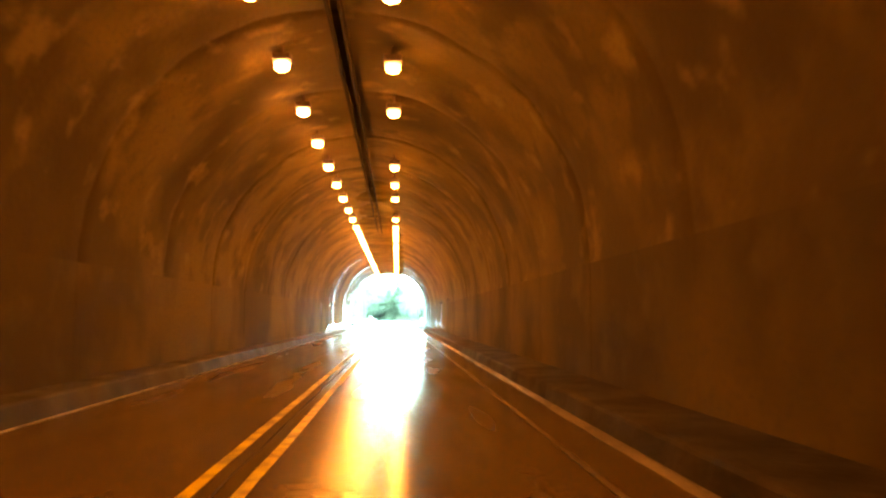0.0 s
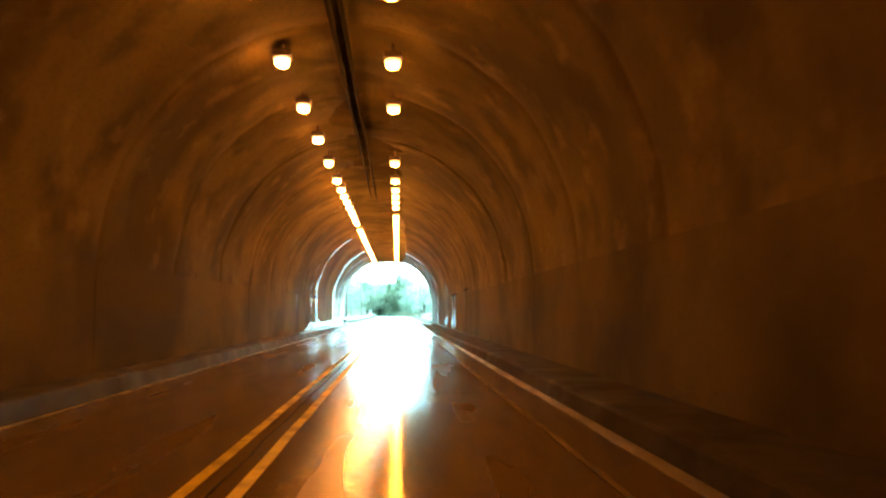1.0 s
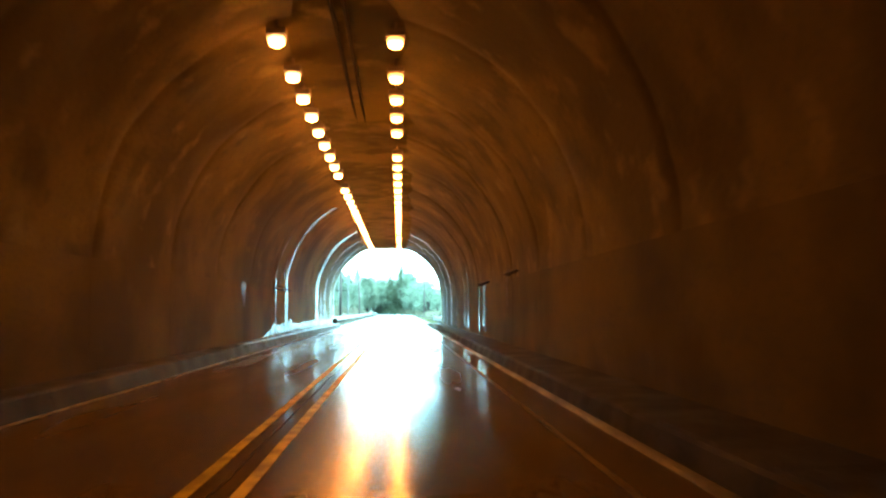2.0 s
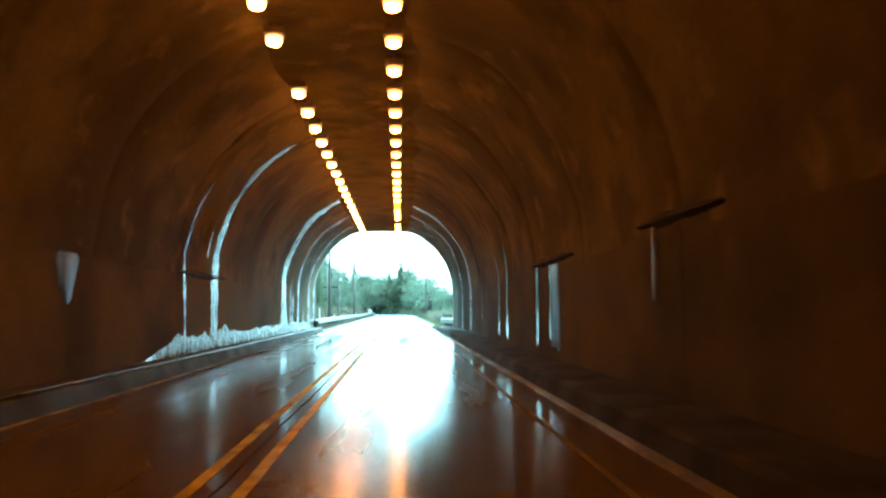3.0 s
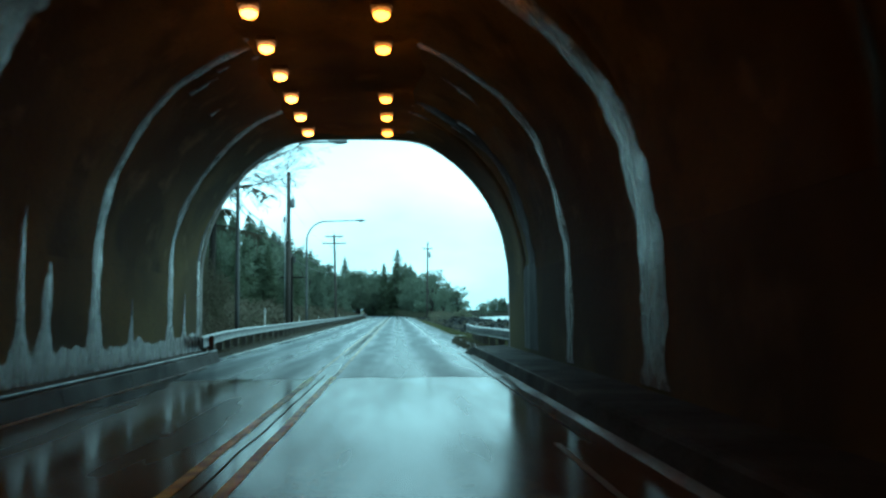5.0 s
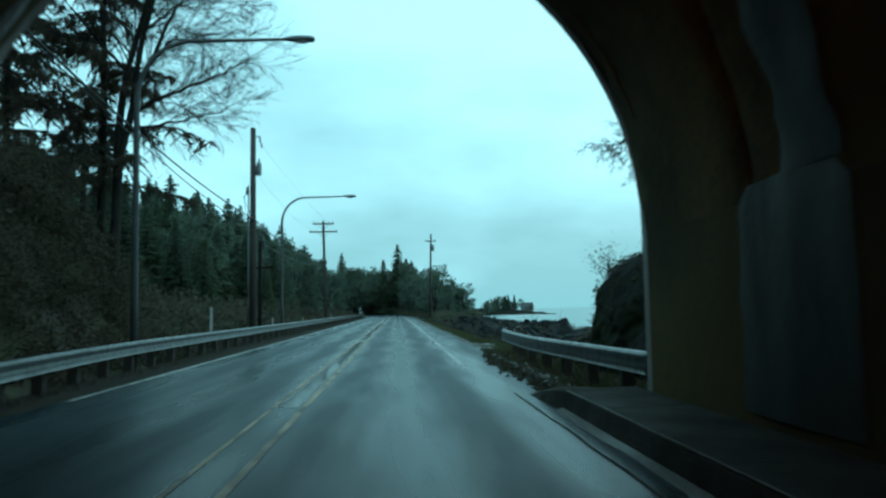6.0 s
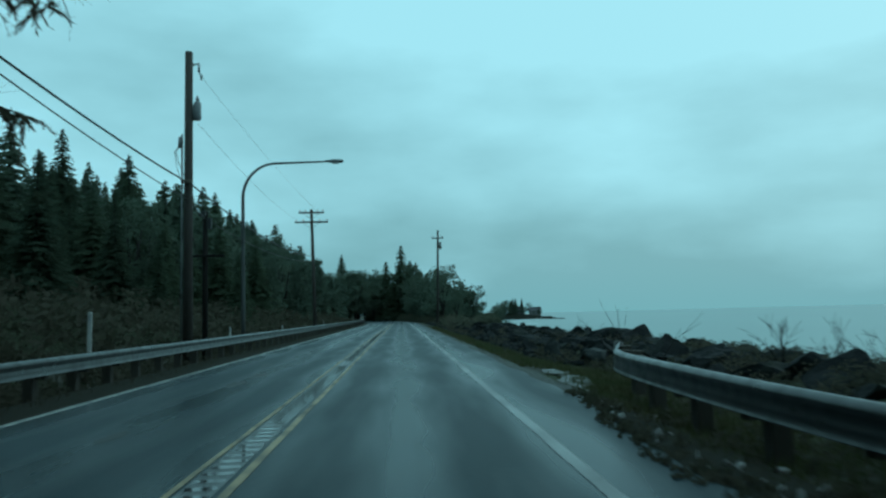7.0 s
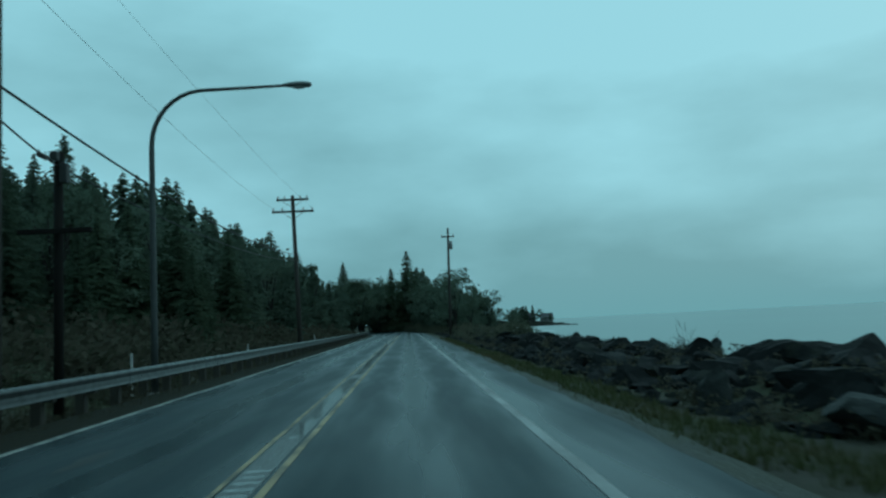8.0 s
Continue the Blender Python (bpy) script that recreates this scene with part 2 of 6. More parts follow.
M_POLE_TARRED = mat("tarred_pole_wood", (0.011, 0.009, 0.008), 0.9, spec=0.15, spots=((8.0, 0.45, 0.7, (0.018, 0.014, 0.012), 0.6),), bump=0.4, bump_scale=35, stretch=(1, 1, 0.1))
M_LAMP_POLE = mat("grey_painted_steel", (0.045, 0.048, 0.048), 0.55, 0.2, spots=((8.0, 0.5, 0.7, (0.07, 0.075, 0.075), 0.5),))
M_LAMP_HEAD = mat("dark_lamp_housing", (0.16, 0.17, 0.17), 0.5, 0.2)
M_GLASS_DIM = mat("unlit_lamp_lens", (0.35, 0.36, 0.35), 0.2)
M_CORE = mat("sodium_arc_glow", (0.8, 0.7, 0.6), 0.4, emit=((1.0, 0.285, 0.034), LAMP_POWER * 4.0))
M_CORE_AMBER = mat("ageing_sodium_arc_glow", (0.8, 0.6, 0.4), 0.4, emit=((1.0, 0.285, 0.026), LAMP_POWER * 2.7))
M_LENS_AMBER = mat("ageing_sodium_lens", (0.8, 0.55, 0.3), 0.4, emit=((1.0, 0.38, 0.08), LAMP_POWER * 0.10))
M_CORE_FAILING = mat("failing_sodium_arc_glow", (0.8, 0.5, 0.2), 0.4, emit=((1.0, 0.283, 0.010), LAMP_POWER * 0.35))
M_LENS_FAILING = mat("failing_sodium_lens", (0.8, 0.45, 0.15), 0.4, emit=((1.0, 0.30, 0.01), LAMP_POWER * 0.12))
M_SODIUM = mat("sodium_lamp_lens", (0.8, 0.6, 0.3), 0.4, emit=((1.0, 0.46, 0.16), LAMP_POWER * 0.11))
M_FIXTURE = mat("soiled_lamp_casing", (0.12, 0.10, 0.08), 0.6, 0.4, spots=((10.0, 0.45, 0.7, (0.05, 0.04, 0.03), 0.6),))
M_WIRE = mat("black_cable", (0.02, 0.02, 0.02), 0.6)
M_SOOT = mat("soot_blackened_conduit", (0.010, 0.008, 0.006), 0.9, spec=0.1)
M_CERAMIC = mat("grey_insulator", (0.35, 0.36, 0.37), 0.3)
M_CAN = mat("grey_transformer_paint", (0.15, 0.16, 0.165), 0.45, 0.1, spots=((6.0, 0.5, 0.7, (0.22, 0.22, 0.22), 0.5),))
M_MARKER = mat("white_marker_plastic", (0.48, 0.48, 0.46), 0.5, spots=((9.0, 0.5, 0.7, (0.45, 0.44, 0.42), 0.4),))
M_ROCK = mat("dark_riprap_rock", (0.0100, 0.0110, 0.0112), 0.9, spec=0.14, spots=((1.3, 0.45, 0.65, (0.008, 0.009, 0.0095), 0.75), (6.0, 0.56, 0.74, (0.040, 0.042, 0.042), 0.4), (1.1, 0.58, 0.75, (0.042, 0.046, 0.032), 0.5)), bump=0.8, bump_scale=12.0, vary=0.3, rough_var=0.15)
M_ROCK_PALE = mat("grey_lichened_rock", (0.042, 0.045, 0.044), 0.85, spec=0.15, spots=((1.3, 0.45, 0.65, (0.022, 0.024, 0.024), 0.75), (7.0, 0.56, 0.74, (0.075, 0.078, 0.074), 0.4)), bump=0.8, bump_scale=12.0, rough_var=0.15)
M_CLIFF = mat("mossy_cliff_rock", (0.012, 0.0115, 0.010), 0.95, spec=0.1, spots=((0.6, 0.46, 0.62, (0.013, 0.018, 0.006), 0.85), (3.0, 0.5, 0.7, (0.008, 0.008, 0.007), 0.6), (14.0, 0.55, 0.75, (0.03, 0.029, 0.025), 0.4)), bump=0.9, bump_scale=7.0)
M_GROUND = mat("verge_soil_and_moss", (0.040, 0.036, 0.028), 0.95, spec=0.2, spots=((0.25, 0.42, 0.6, (0.031, 0.042, 0.016), 0.85), (3.0, 0.5, 0.7, (0.022, 0.020, 0.015), 0.6), (22.0, 0.55, 0.78, (0.055, 0.05, 0.03), 0.5)), bump=0.8, bump_scale=16.0)
M_GRAVEL = mat("wet_shoulder_gravel", (0.040, 0.040, 0.034), 0.7, spec=0.25, spots=((25.0, 0.45, 0.65, (0.026, 0.026, 0.022), 0.8), (1.0, 0.45, 0.6, (0.036, 0.038, 0.024), 0.7)), bump=0.9, bump_scale=45.0, rough_var=0.25)
M_GRASS = mat("wet_winter_grass", (0.056, 0.064, 0.024), 0.7, spots=((0.5, 0.4, 0.62, (0.080, 0.066, 0.034), 0.85),), spec=0.2, leaf=0.35)
M_LITTER = mat("wet_leaf_litter", (0.024, 0.022, 0.017), 0.95, spots=((4.0, 0.45, 0.65, (0.028, 0.024, 0.016), 0.7), (25.0, 0.5, 0.7, (0.009, 0.009, 0.007), 0.6)), spec=0.06, bump=0.8, bump_scale=25.0)
M_MOSS = mat("dark_moss_and_ivy", (0.030, 0.037, 0.014), 0.85, spots=((1.1, 0.4, 0.62, (0.034, 0.026, 0.015), 0.8),), spec=0.15, leaf=0.3)
M_DEAD = mat("dead_brush_and_litter", (0.068, 0.058, 0.042), 0.9, spots=((1.6, 0.45, 0.65, (0.034, 0.037, 0.020), 0.7),), spec=0.15, leaf=0.3)
M_NEEDLE = mat("conifer_needles", (0.058, 0.078, 0.050), 0.9, spots=((0.05, 0.4, 0.62, (0.044, 0.060, 0.042), 0.8), (1.0, 0.5, 0.7, (0.068, 0.072, 0.042), 0.5)), vary=0.2, spec=0.06, leaf=0.5)
M_CEDAR = mat("rusty_brown_cedar_sprays", (0.080, 0.062, 0.046), 0.85, spots=((0.5, 0.4, 0.62, (0.062, 0.066, 0.044), 0.8),), spec=0.12, leaf=0.4)
M_BANK = mat("brown_bank_brush", (0.078, 0.066, 0.048), 0.9, spots=((0.5, 0.42, 0.6, (0.056, 0.060, 0.037), 0.85), (2.5, 0.5, 0.7, (0.030, 0.026, 0.020), 0.5)), spec=0.1, leaf=0.35)
# paler than M_NEEDLE: the mist before the far trees is in the colour
M_NEEDLE_FAR = mat("haze_tinted_needles", (0.090, 0.118, 0.086), 0.85, spots=((0.05, 0.4, 0.62, (0.072, 0.098, 0.074), 0.8), (0.6, 0.5, 0.7, (0.105, 0.118, 0.078), 0.5)), vary=0.2, spec=0.12, leaf=0.5)
M_BROAD = mat("dull_evergreen_leaves", (0.084, 0.092, 0.062), 0.85, spots=((0.4, 0.4, 0.65, (0.095, 0.078, 0.058), 0.85), (2.0, 0.5, 0.7, (0.055, 0.068, 0.042), 0.5)), vary=0.2, spec=0.12, leaf=0.45)
M_BARK = mat("wet_dark_bark", (0.026, 0.022, 0.019), 0.85, spec=0.2, spots=((7.0, 0.45, 0.7, (0.014, 0.011, 0.010), 0.7),), bump=0.6, bump_scale=25, stretch=(1, 1, 0.3))
M_TWIG = mat("bare_grey_twigs", (0.03, 0.026, 0.023), 0.9, spec=0.15)
M_HOUSE = mat("weathered_house_paint", (0.17, 0.17, 0.165), 0.7, spots=((0.4, 0.45, 0.7, (0.2, 0.2, 0.2), 0.5),))
M_ROOF = mat("dark_shingle_roof", (0.045, 0.045, 0.05), 0.7, spots=((0.8, 0.45, 0.7, (0.03, 0.03, 0.03), 0.5),))
M_FOAM = mat("surf_foam", (0.75, 0.78, 0.78), 0.7, spots=((0.5, 0.45, 0.6, (0.4, 0.45, 0.45), 0.6),))
M_SEA = mat("grey_estuary_water", (0.10, 0.185, 0.175), 0.3, spots=((0.02, 0.4, 0.6, (0.085, 0.16, 0.155), 0.6),), spec=0.6, bump=0.25, bump_scale=0.8, stretch=(1, 0.5, 1))
M_DECK = mat("weathered_concrete", (0.25, 0.245, 0.235), 0.8, spots=((0.7, 0.4, 0.65, (0.11, 0.105, 0.10), 0.7), (9.0, 0.5, 0.7, (0.32, 0.31, 0.30), 0.4)), bump=0.4, bump_scale=14)


# ---- small building helpers
def mesh_of(name, bm, material, smooth=False):
    me = bpy.data.meshes.new(name)
    bm.normal_update()
    bm.to_mesh(me)
    bm.free()
    if isinstance(material, (list, tuple)):
        for m in material:
            me.materials.append(m)
    else:
        me.materials.append(material)
    if smooth:
        for p in me.polygons:
            p.use_smooth = True
    return me


def part(name, bm, material, parent, label="", smooth=False):
    """One mesh object under a thing or under a part."""
    ob = new(name, mesh_of(name, bm, material, smooth))
    ob.parent = parent
    if label:
        tagged(ob, label)
    return ob


def thing(name, label, category, at=(0, 0, 0), turn=0.0, group="", kind=""):
    ob = new(name)
    ob.empty_display_size = 0.2
    ob.matrix_basis = pose(*at, 0, 0, turn)
    return tagged(ob, label, category, group, kind)


def add_box(bm, x0, x1, y0, y1, z0, z1, bevel=0.0, m=None):
    made = bmesh.ops.create_cube(bm, size=1)["verts"]
    for v in made:
        v.co = Vector((x0 + (v.co.x + 0.5) * (x1 - x0), y0 + (v.co.y + 0.5) * (y1 - y0), z0 + (v.co.z + 0.5) * (z1 - z0)))
    if m:
        bmesh.ops.transform(bm, matrix=m, verts=made)
    if bevel:
        edges = list({e for v in made for e in v.link_edges})
        bmesh.ops.bevel(bm, geom=edges, offset=bevel, segments=2, affect="EDGES", profile=0.5)
    return bm


def add_tube(bm, points, radii, sides=8, cap=True):
    """A round tube through points, with a radius at each."""
    pts = [Vector(p) for p in points]
    rings = []
    side = None
    for i, p in enumerate(pts):
        way = (pts[min(i + 1, len(pts) - 1)] - pts[max(i - 1, 0)]).normalized()
        if side is None:
            side = way.orthogonal().normalized()
        side = (side - way * side.dot(way)).normalized()
        up = way.cross(side)
        rings.append([bm.verts.new(p + radii[i] * (math.cos(2 * math.pi * k / sides) * side + math.sin(2 * math.pi * k / sides) * up)) for k in range(sides)])
    for a, b in zip(rings, rings[1:]):
        for k in range(sides):
            bm.faces.new((a[k], a[(k + 1) % sides], b[(k + 1) % sides], b[k]))
    if cap:
        bm.faces.new(rings[0][::-1])
        bm.faces.new(rings[-1])
    return bm


def sweep(bm, profile, path, closed=False, caps=True):
    """A profile of (across, up) pairs carried along a path of (x, y, z), across lying level and square to the path."""
    rows = []
    pts = [Vector(p) for p in path]
    for i, p in enumerate(pts):
        way = (pts[min(i + 1, len(pts) - 1)] - pts[max(i - 1, 0)]).normalized()
        right = Vector((way.y, -way.x, 0)).normalized()
        rows.append([bm.verts.new(p + right * a + Vector((0, 0, u))) for a, u in profile])
    k = len(profile)
    for a, b in zip(rows, rows[1:]):
        for i in range(k if closed else k - 1):
            bm.faces.new((a[i], a[(i + 1) % k], b[(i + 1) % k], b[i]))
    if closed and caps:
        bm.faces.new(rows[0][::-1])
        bm.faces.new(rows[-1])
    return bm


def nz(x, y, z=0.0):
    return noise.noise((x, y, z))


# ---- the tunnel
TX, TR, SPRING, Y_BACK, Y_END = 0.43, 4.51, 2.35, -46.0, 92.75
JOINTS = [-46.0, -41.0, -36.1, -31.2, -26.3, -21.4, -16.5, -11.6, -6.7, -1.8, 3.1, 8.0, 12.9, 17.8, 22.7, 27.6, 32.5, 37.4, 42.2, 47.0, 51.8, 56.8, 61.9, 66.1, 70.6, 75.2, 79.8, 84.9, 89.7, 92.75]
ARC = math.pi * TR
WHOLE = 2 * SPRING + ARC


def flat_crown(z):
    """The arch's height at the tunnel mouth, where its crown is lower and flatter."""
    return z if z < 6.2 else 6.2 + 0.34 * math.tanh((z - 6.2) / 0.34)


def lining(y, u, off=0.0):
    """A point of the lining, u metres along its section from the west wall's foot over the crown to the east wall's foot, off metres proud of it."""
    if u <= SPRING:
        return Vector((TX - TR + off, y, u))
    if u >= SPRING + ARC:
        return Vector((TX + TR - off, y, WHOLE - u))
    a = (u - SPRING) / TR
    high = 1 + 0.025 * max(0.0, min(1.0, (90.5 - y) / 9.0))
    fade = min(1.0, min(u - SPRING, SPRING + ARC - u) / 0.6)
    lump = 0.075 * nz(0.45 * y, 0.55 * u, 3.1) + 0.035 * nz(1.6 * y, 1.7 * u, 7.7)
    r = TR - off + fade * lump
    z = SPRING + high * r * math.sin(a)
    return Vector((TX - r * math.cos(a), y, z + (flat_crown(z) - z) * max(0.0, min(1.0, (y - 91.2) / 1.2))))


def build_ceiling():
    """The sprayed concrete vault: bays between recessed ring joints, in one mesh."""
    bm = bmesh.new()
    steps = 44
    us = [SPRING + ARC * k / steps for k in range(steps + 1)]
    last = None
    for j, (a, b) in enumerate(zip(JOINTS, JOINTS[1:])):
        rows = max(6, int((b - a) / 0.4))
        bay = 0.004 * math.sin(j * 2.3)
        ys = [(a, -0.008), (a + 0.018, -0.008), (a + 0.03, bay)] + [(a + 0.03 + (b - a - 0.06) * k / rows, bay) for k in range(1, rows + 1)]
        for y, off in ys:
            row = [bm.verts.new(lining(y, u, off)) for u in us]
            if last:
                for k in range(steps):
                    bm.faces.new((last[k], row[k], row[k + 1], last[k + 1]))
            last = row
    row = [bm.verts.new(lining(Y_END, u)) for u in us]
    for k in range(steps):
        bm.faces.new((last[k], row[k], row[k + 1], last[k + 1]))
    outer = [[bm.verts.new(lining(y, u, -0.55)) for u in us] for y in (Y_BACK, Y_END)]
    for k in range(steps):
        bm.faces.new((outer[0][k], outer[0][k + 1], outer[1][k + 1], outer[1][k]))
        bm.faces.new((row[k], outer[1][k], outer[1][k + 1], row[k + 1]))
    ob = new("ceiling", mesh_of("ceiling", bm, M_VAULT, True))
    return tagged(ob, "brown stained rough sprayed concrete tunnel vault", "tunnel vault", kind="structure")


build_ceiling()


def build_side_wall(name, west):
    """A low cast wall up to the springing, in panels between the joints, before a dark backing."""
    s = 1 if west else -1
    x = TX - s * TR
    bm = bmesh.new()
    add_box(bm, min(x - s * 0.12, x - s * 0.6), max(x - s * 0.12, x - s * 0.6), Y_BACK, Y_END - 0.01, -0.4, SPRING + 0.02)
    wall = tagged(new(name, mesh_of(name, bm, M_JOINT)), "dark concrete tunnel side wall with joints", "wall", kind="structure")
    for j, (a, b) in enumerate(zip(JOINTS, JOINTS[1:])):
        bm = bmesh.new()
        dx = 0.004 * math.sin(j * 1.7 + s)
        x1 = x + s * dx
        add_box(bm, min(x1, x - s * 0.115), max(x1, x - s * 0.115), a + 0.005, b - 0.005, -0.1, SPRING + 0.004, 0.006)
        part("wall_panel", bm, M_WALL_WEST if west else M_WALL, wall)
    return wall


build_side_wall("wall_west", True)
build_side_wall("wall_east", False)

# plain wall that closes the tunnel behind
bm = bmesh.new()
add_box(bm, TX - 6, TX + 6, Y_BACK - 0.5, Y_BACK - 0.01, -0.4, 8.5)
tagged(new("wall_south", mesh_of("wall_south", bm, M_WALL)), "plain dark concrete wall closing the tunnel", "wall", kind="structure")


def build_headwall():
    """The portal's face: a concrete wall with the arch left open, and a coping."""
    bm = bmesh.new()
    n = 36
    inner = [(TX - TR, -0.4)] + [(TX - TR * math.cos(math.pi * k / n), flat_crown(SPRING + TR * math.sin(math.pi * k / n))) for k in range(n + 1)] + [(TX + TR, -0.4)]

    def rim(x, z):
        c = Vector((x - TX, z - SPRING))
        s = min(6.6 / max(abs(c.x), 1e-4), 6.2 / max(c.y, 1e-4) if c.y > 0 else 1e9)
        return (TX + c.x * s, SPRING + c.y * s) if z > SPRING - 0.01 else (TX + math.copysign(6.6, c.x), z)

    outer = [rim(x, z) for x, z in inner]
    rows = [[bm.verts.new((x, y, z)) for x, z in line] for line, y in ((inner, Y_END), (inner, Y_END + 0.18), (outer, Y_END + 0.18), (outer, Y_END - 0.4), (inner, Y_END - 0.4))]
    for a, b in zip(rows[1:], rows[2:-1] + [rows[-1]]):
        for k in range(len(a) - 1):
            bm.faces.new((a[k], a[k + 1], b[k + 1], b[k]))
    for k in range(len(inner) - 1):
        bm.faces.new((rows[0][k], rows[0][k + 1], rows[1][k + 1], rows[1][k]))
    wall = tagged(new("wall_north", mesh_of("wall_north", bm, M_DECK)), "weathered concrete headwall round the tunnel mouth", "tunnel portal", kind="structure")
    bm = bmesh.new()
    add_box(bm, TX - 6.8, TX + 6.8, Y_END - 0.5, Y_END + 0.32, SPRING + 6.2, SPRING + 6.55, 0.03)
    part("coping", bm, M_DECK, wall)
    return wall


build_headwall()


def build_kerb(name, xs, y0, y1, label, material):
    """A raised kerb walk in lengths, with a nosing."""
    walk_ob = tagged(new(name, None), label, "kerb", kind="structure")
    length, y = 3.05, y0
    while y < y1 - 0.05:
        e = min(y + length, y1)
        bm = bmesh.new()
        rows = [[bm.verts.new((x, yy, z)) for x, z in xs] for yy in (y + 0.008, e - 0.008)]
        k = len(xs)
        for i in range(k):
            bm.faces.new((rows[0][i], rows[0][(i + 1) % k], rows[1][(i + 1) % k], rows[1][i]))
        bm.faces.new(rows[0][::-1])
        bm.faces.new(rows[1])
        bmesh.ops.recalc_face_normals(bm, faces=bm.faces)
        part("kerb_stone", bm, material, walk_ob)
        y = e
    return walk_ob


build_kerb("kerb_west", [(-3.40, -0.2), (-3.41, 0.0), (-3.49, 0.25), (-3.52, 0.28), (-3.58, 0.295), (-4.03, 0.31), (-4.03, -0.2)], Y_BACK, 92.4, "wet grey concrete kerb walk along the tunnel wall", M_KERB)
east_kerb = build_kerb("kerb_east", [(3.86, -0.2), (3.87, 0.0), (3.93, 0.25), (3.96, 0.285), (4.02, 0.30), (4.89, 0.31), (4.89, -0.2)], Y_BACK, 93.3, "sooty dark concrete kerb walk with a pale edge", M_KERB_DARK)
# pale strip on the kerb's edge, only towards the mouth and thicker there
bm = bmesh.new()
add_tube(bm, [(3.945 + 0.006 * nz(k * 1.3, 6.0), 80.0 + 0.7 * k, 0.272 + 0.006 * nz(k * 1.1, 9.0)) for k in range(20)], [0.004 + 0.009 * min(1, k / 8) for k in range(20)], 6)
part("nosing", bm, M_SILT, east_kerb, "thin pale kerb nosing", True)
# the kerb's low tail beyond the portal
bm = bmesh.new()
rows = []
for k in range(9):
    g = k / 8
    rows.append([bm.verts.new((x - 0.10 * g + 0.03 * nz(k * 0.9, z), 93.308 + 2.1 * g, z * (1 - 0.95 * g ** 1.5) if z > 0 else z)) for x, z in ((3.86, -0.2), (3.87, 0.0), (3.93, 0.25), (3.96, 0.285), (4.02, 0.30), (4.35, 0.30), (4.55, -0.2))])
for a, b in zip(rows, rows[1:]):
    for k in range(7):
        bm.faces.new((a[k], a[(k + 1) % 7], b[(k + 1) % 7], b[k]))
bm.faces.new(rows[0][::-1])
bm.faces.new(rows[-1])
bmesh.ops.recalc_face_normals(bm, faces=bm.faces)
tagged(new("kerb_end", mesh_of("kerb_end", bm, M_KERB_DARK)), "tapering wet concrete kerb end outside the tunnel", "kerb", kind="structure")


# ---- lime crusts on the lining
def lime(y, u0, u1, half, seed, wander=0.12, taper=0.45, base_flare=0.0, ragged=1.0, slant=0.0, blunt=False, material=None, group="lime streaks on the tunnel lining"):
    """A crust of lime that has run down the lining, u0 to u1 along its section."""
    bm = bmesh.new()
    n, across = max(6, int(abs(u1 - u0) / 0.16)), 5
    rows = []
    for i in range(n + 1):
        f = i / n
        u = u0 + (u1 - u0) * f
        w = half * (1 - taper * f) * (1 + 0.45 * ragged * nz(seed, u * 1.3)) * (min(1, (1 - f) * n / 1.2 + 0.8) if blunt else min(1, (1 - f) * n / 3 + 0.25)) + base_flare * max(0, 1 - f * n / 6)
        c = y + wander * nz(seed + 9, u * 0.6) + slant * max(0.0, f * abs(u1 - u0) - 2.0) / 4.0
        row = []
        for k in range(across):
            g = k / (across - 1) * 2 - 1
            edge = 1 + 0.25 * ragged * nz(seed + 20 * g, u * 4.0)
            proud = 0.008 if material == M_DAMP else 0.012 if abs(g) == 1 else 0.03 + 0.012 * nz(seed, u * 5, g * 3)
            row.append(bm.verts.new(lining(c + g * w * edge, u, proud)))
        rows.append(row)
    for a, b in zip(rows, rows[1:]):
        for k in range(across - 1):
            bm.faces.new((a[k], a[k + 1], b[k + 1], b[k]))
    ob = new("lime_streak", mesh_of("lime_streak", bm, material or M_LIME, True))
    return tagged(ob, "pale grey wet lime streak run down the tunnel lining", "lime streak", group)


def up_east(z):
    return WHOLE - z


def turn_u(deg):
    """How far along the section the vault stands at that many degrees from the west springing."""
    return SPRING + TR * radians(deg)


lime(65.95, 0.3, turn_u(63), 0.47, 1.0, 0.1, 0.55, slant=-0.2)
lime(62.7, 0.3, turn_u(32), 0.17, 2.0, 0.1, 0.5)
lime(64.75, 2.9, 3.95, 0.12, 3.0, 0.05, 0.3)
lime(79.8, 0.3, turn_u(82), 0.82, 4.0, 0.15, 0.45, 0.85, slant=-0.55)
lime(79.95, up_east(0.35), turn_u(106), 0.55, 5.0, 0.12, 0.5, slant=0.9)
lime(82.0, 0.3, 3.05, 0.2, 6.0, 0.1, 0.7, 0.3)
lime(82.9, 0.3, 2.25, 0.22, 7.0, 0.1, 0.3, 0.3)
lime(84.9, 0.3, turn_u(68), 0.27, 8.0, 0.12, 0.5, 0.25)
lime(84.8, up_east(0.35), turn_u(108), 0.34, 9.0, 0.1, 0.5)
lime(89.7, 0.3, turn_u(74), 0.24, 10.0, 0.08, 0.4, 0.2)
lime(89.1, up_east(0.4), up_east(2.5), 0.95, 11.0, 0.03, 0.05, ragged=0.35, blunt=True, material=M_STAIN_DARK)
lime(88.7, up_east(2.5), turn_u(112), 0.45, 12.0, 0.1, 0.5, material=M_STAIN_DARK)
lime(92.45, 0.3, turn_u(60), 0.2, 13.0, 0.04, 0.5)
lime(67.25, up_east(0.42), up_east(3.5), 0.18, 14.0, 0.12, 0.6, material=M_DAMP)
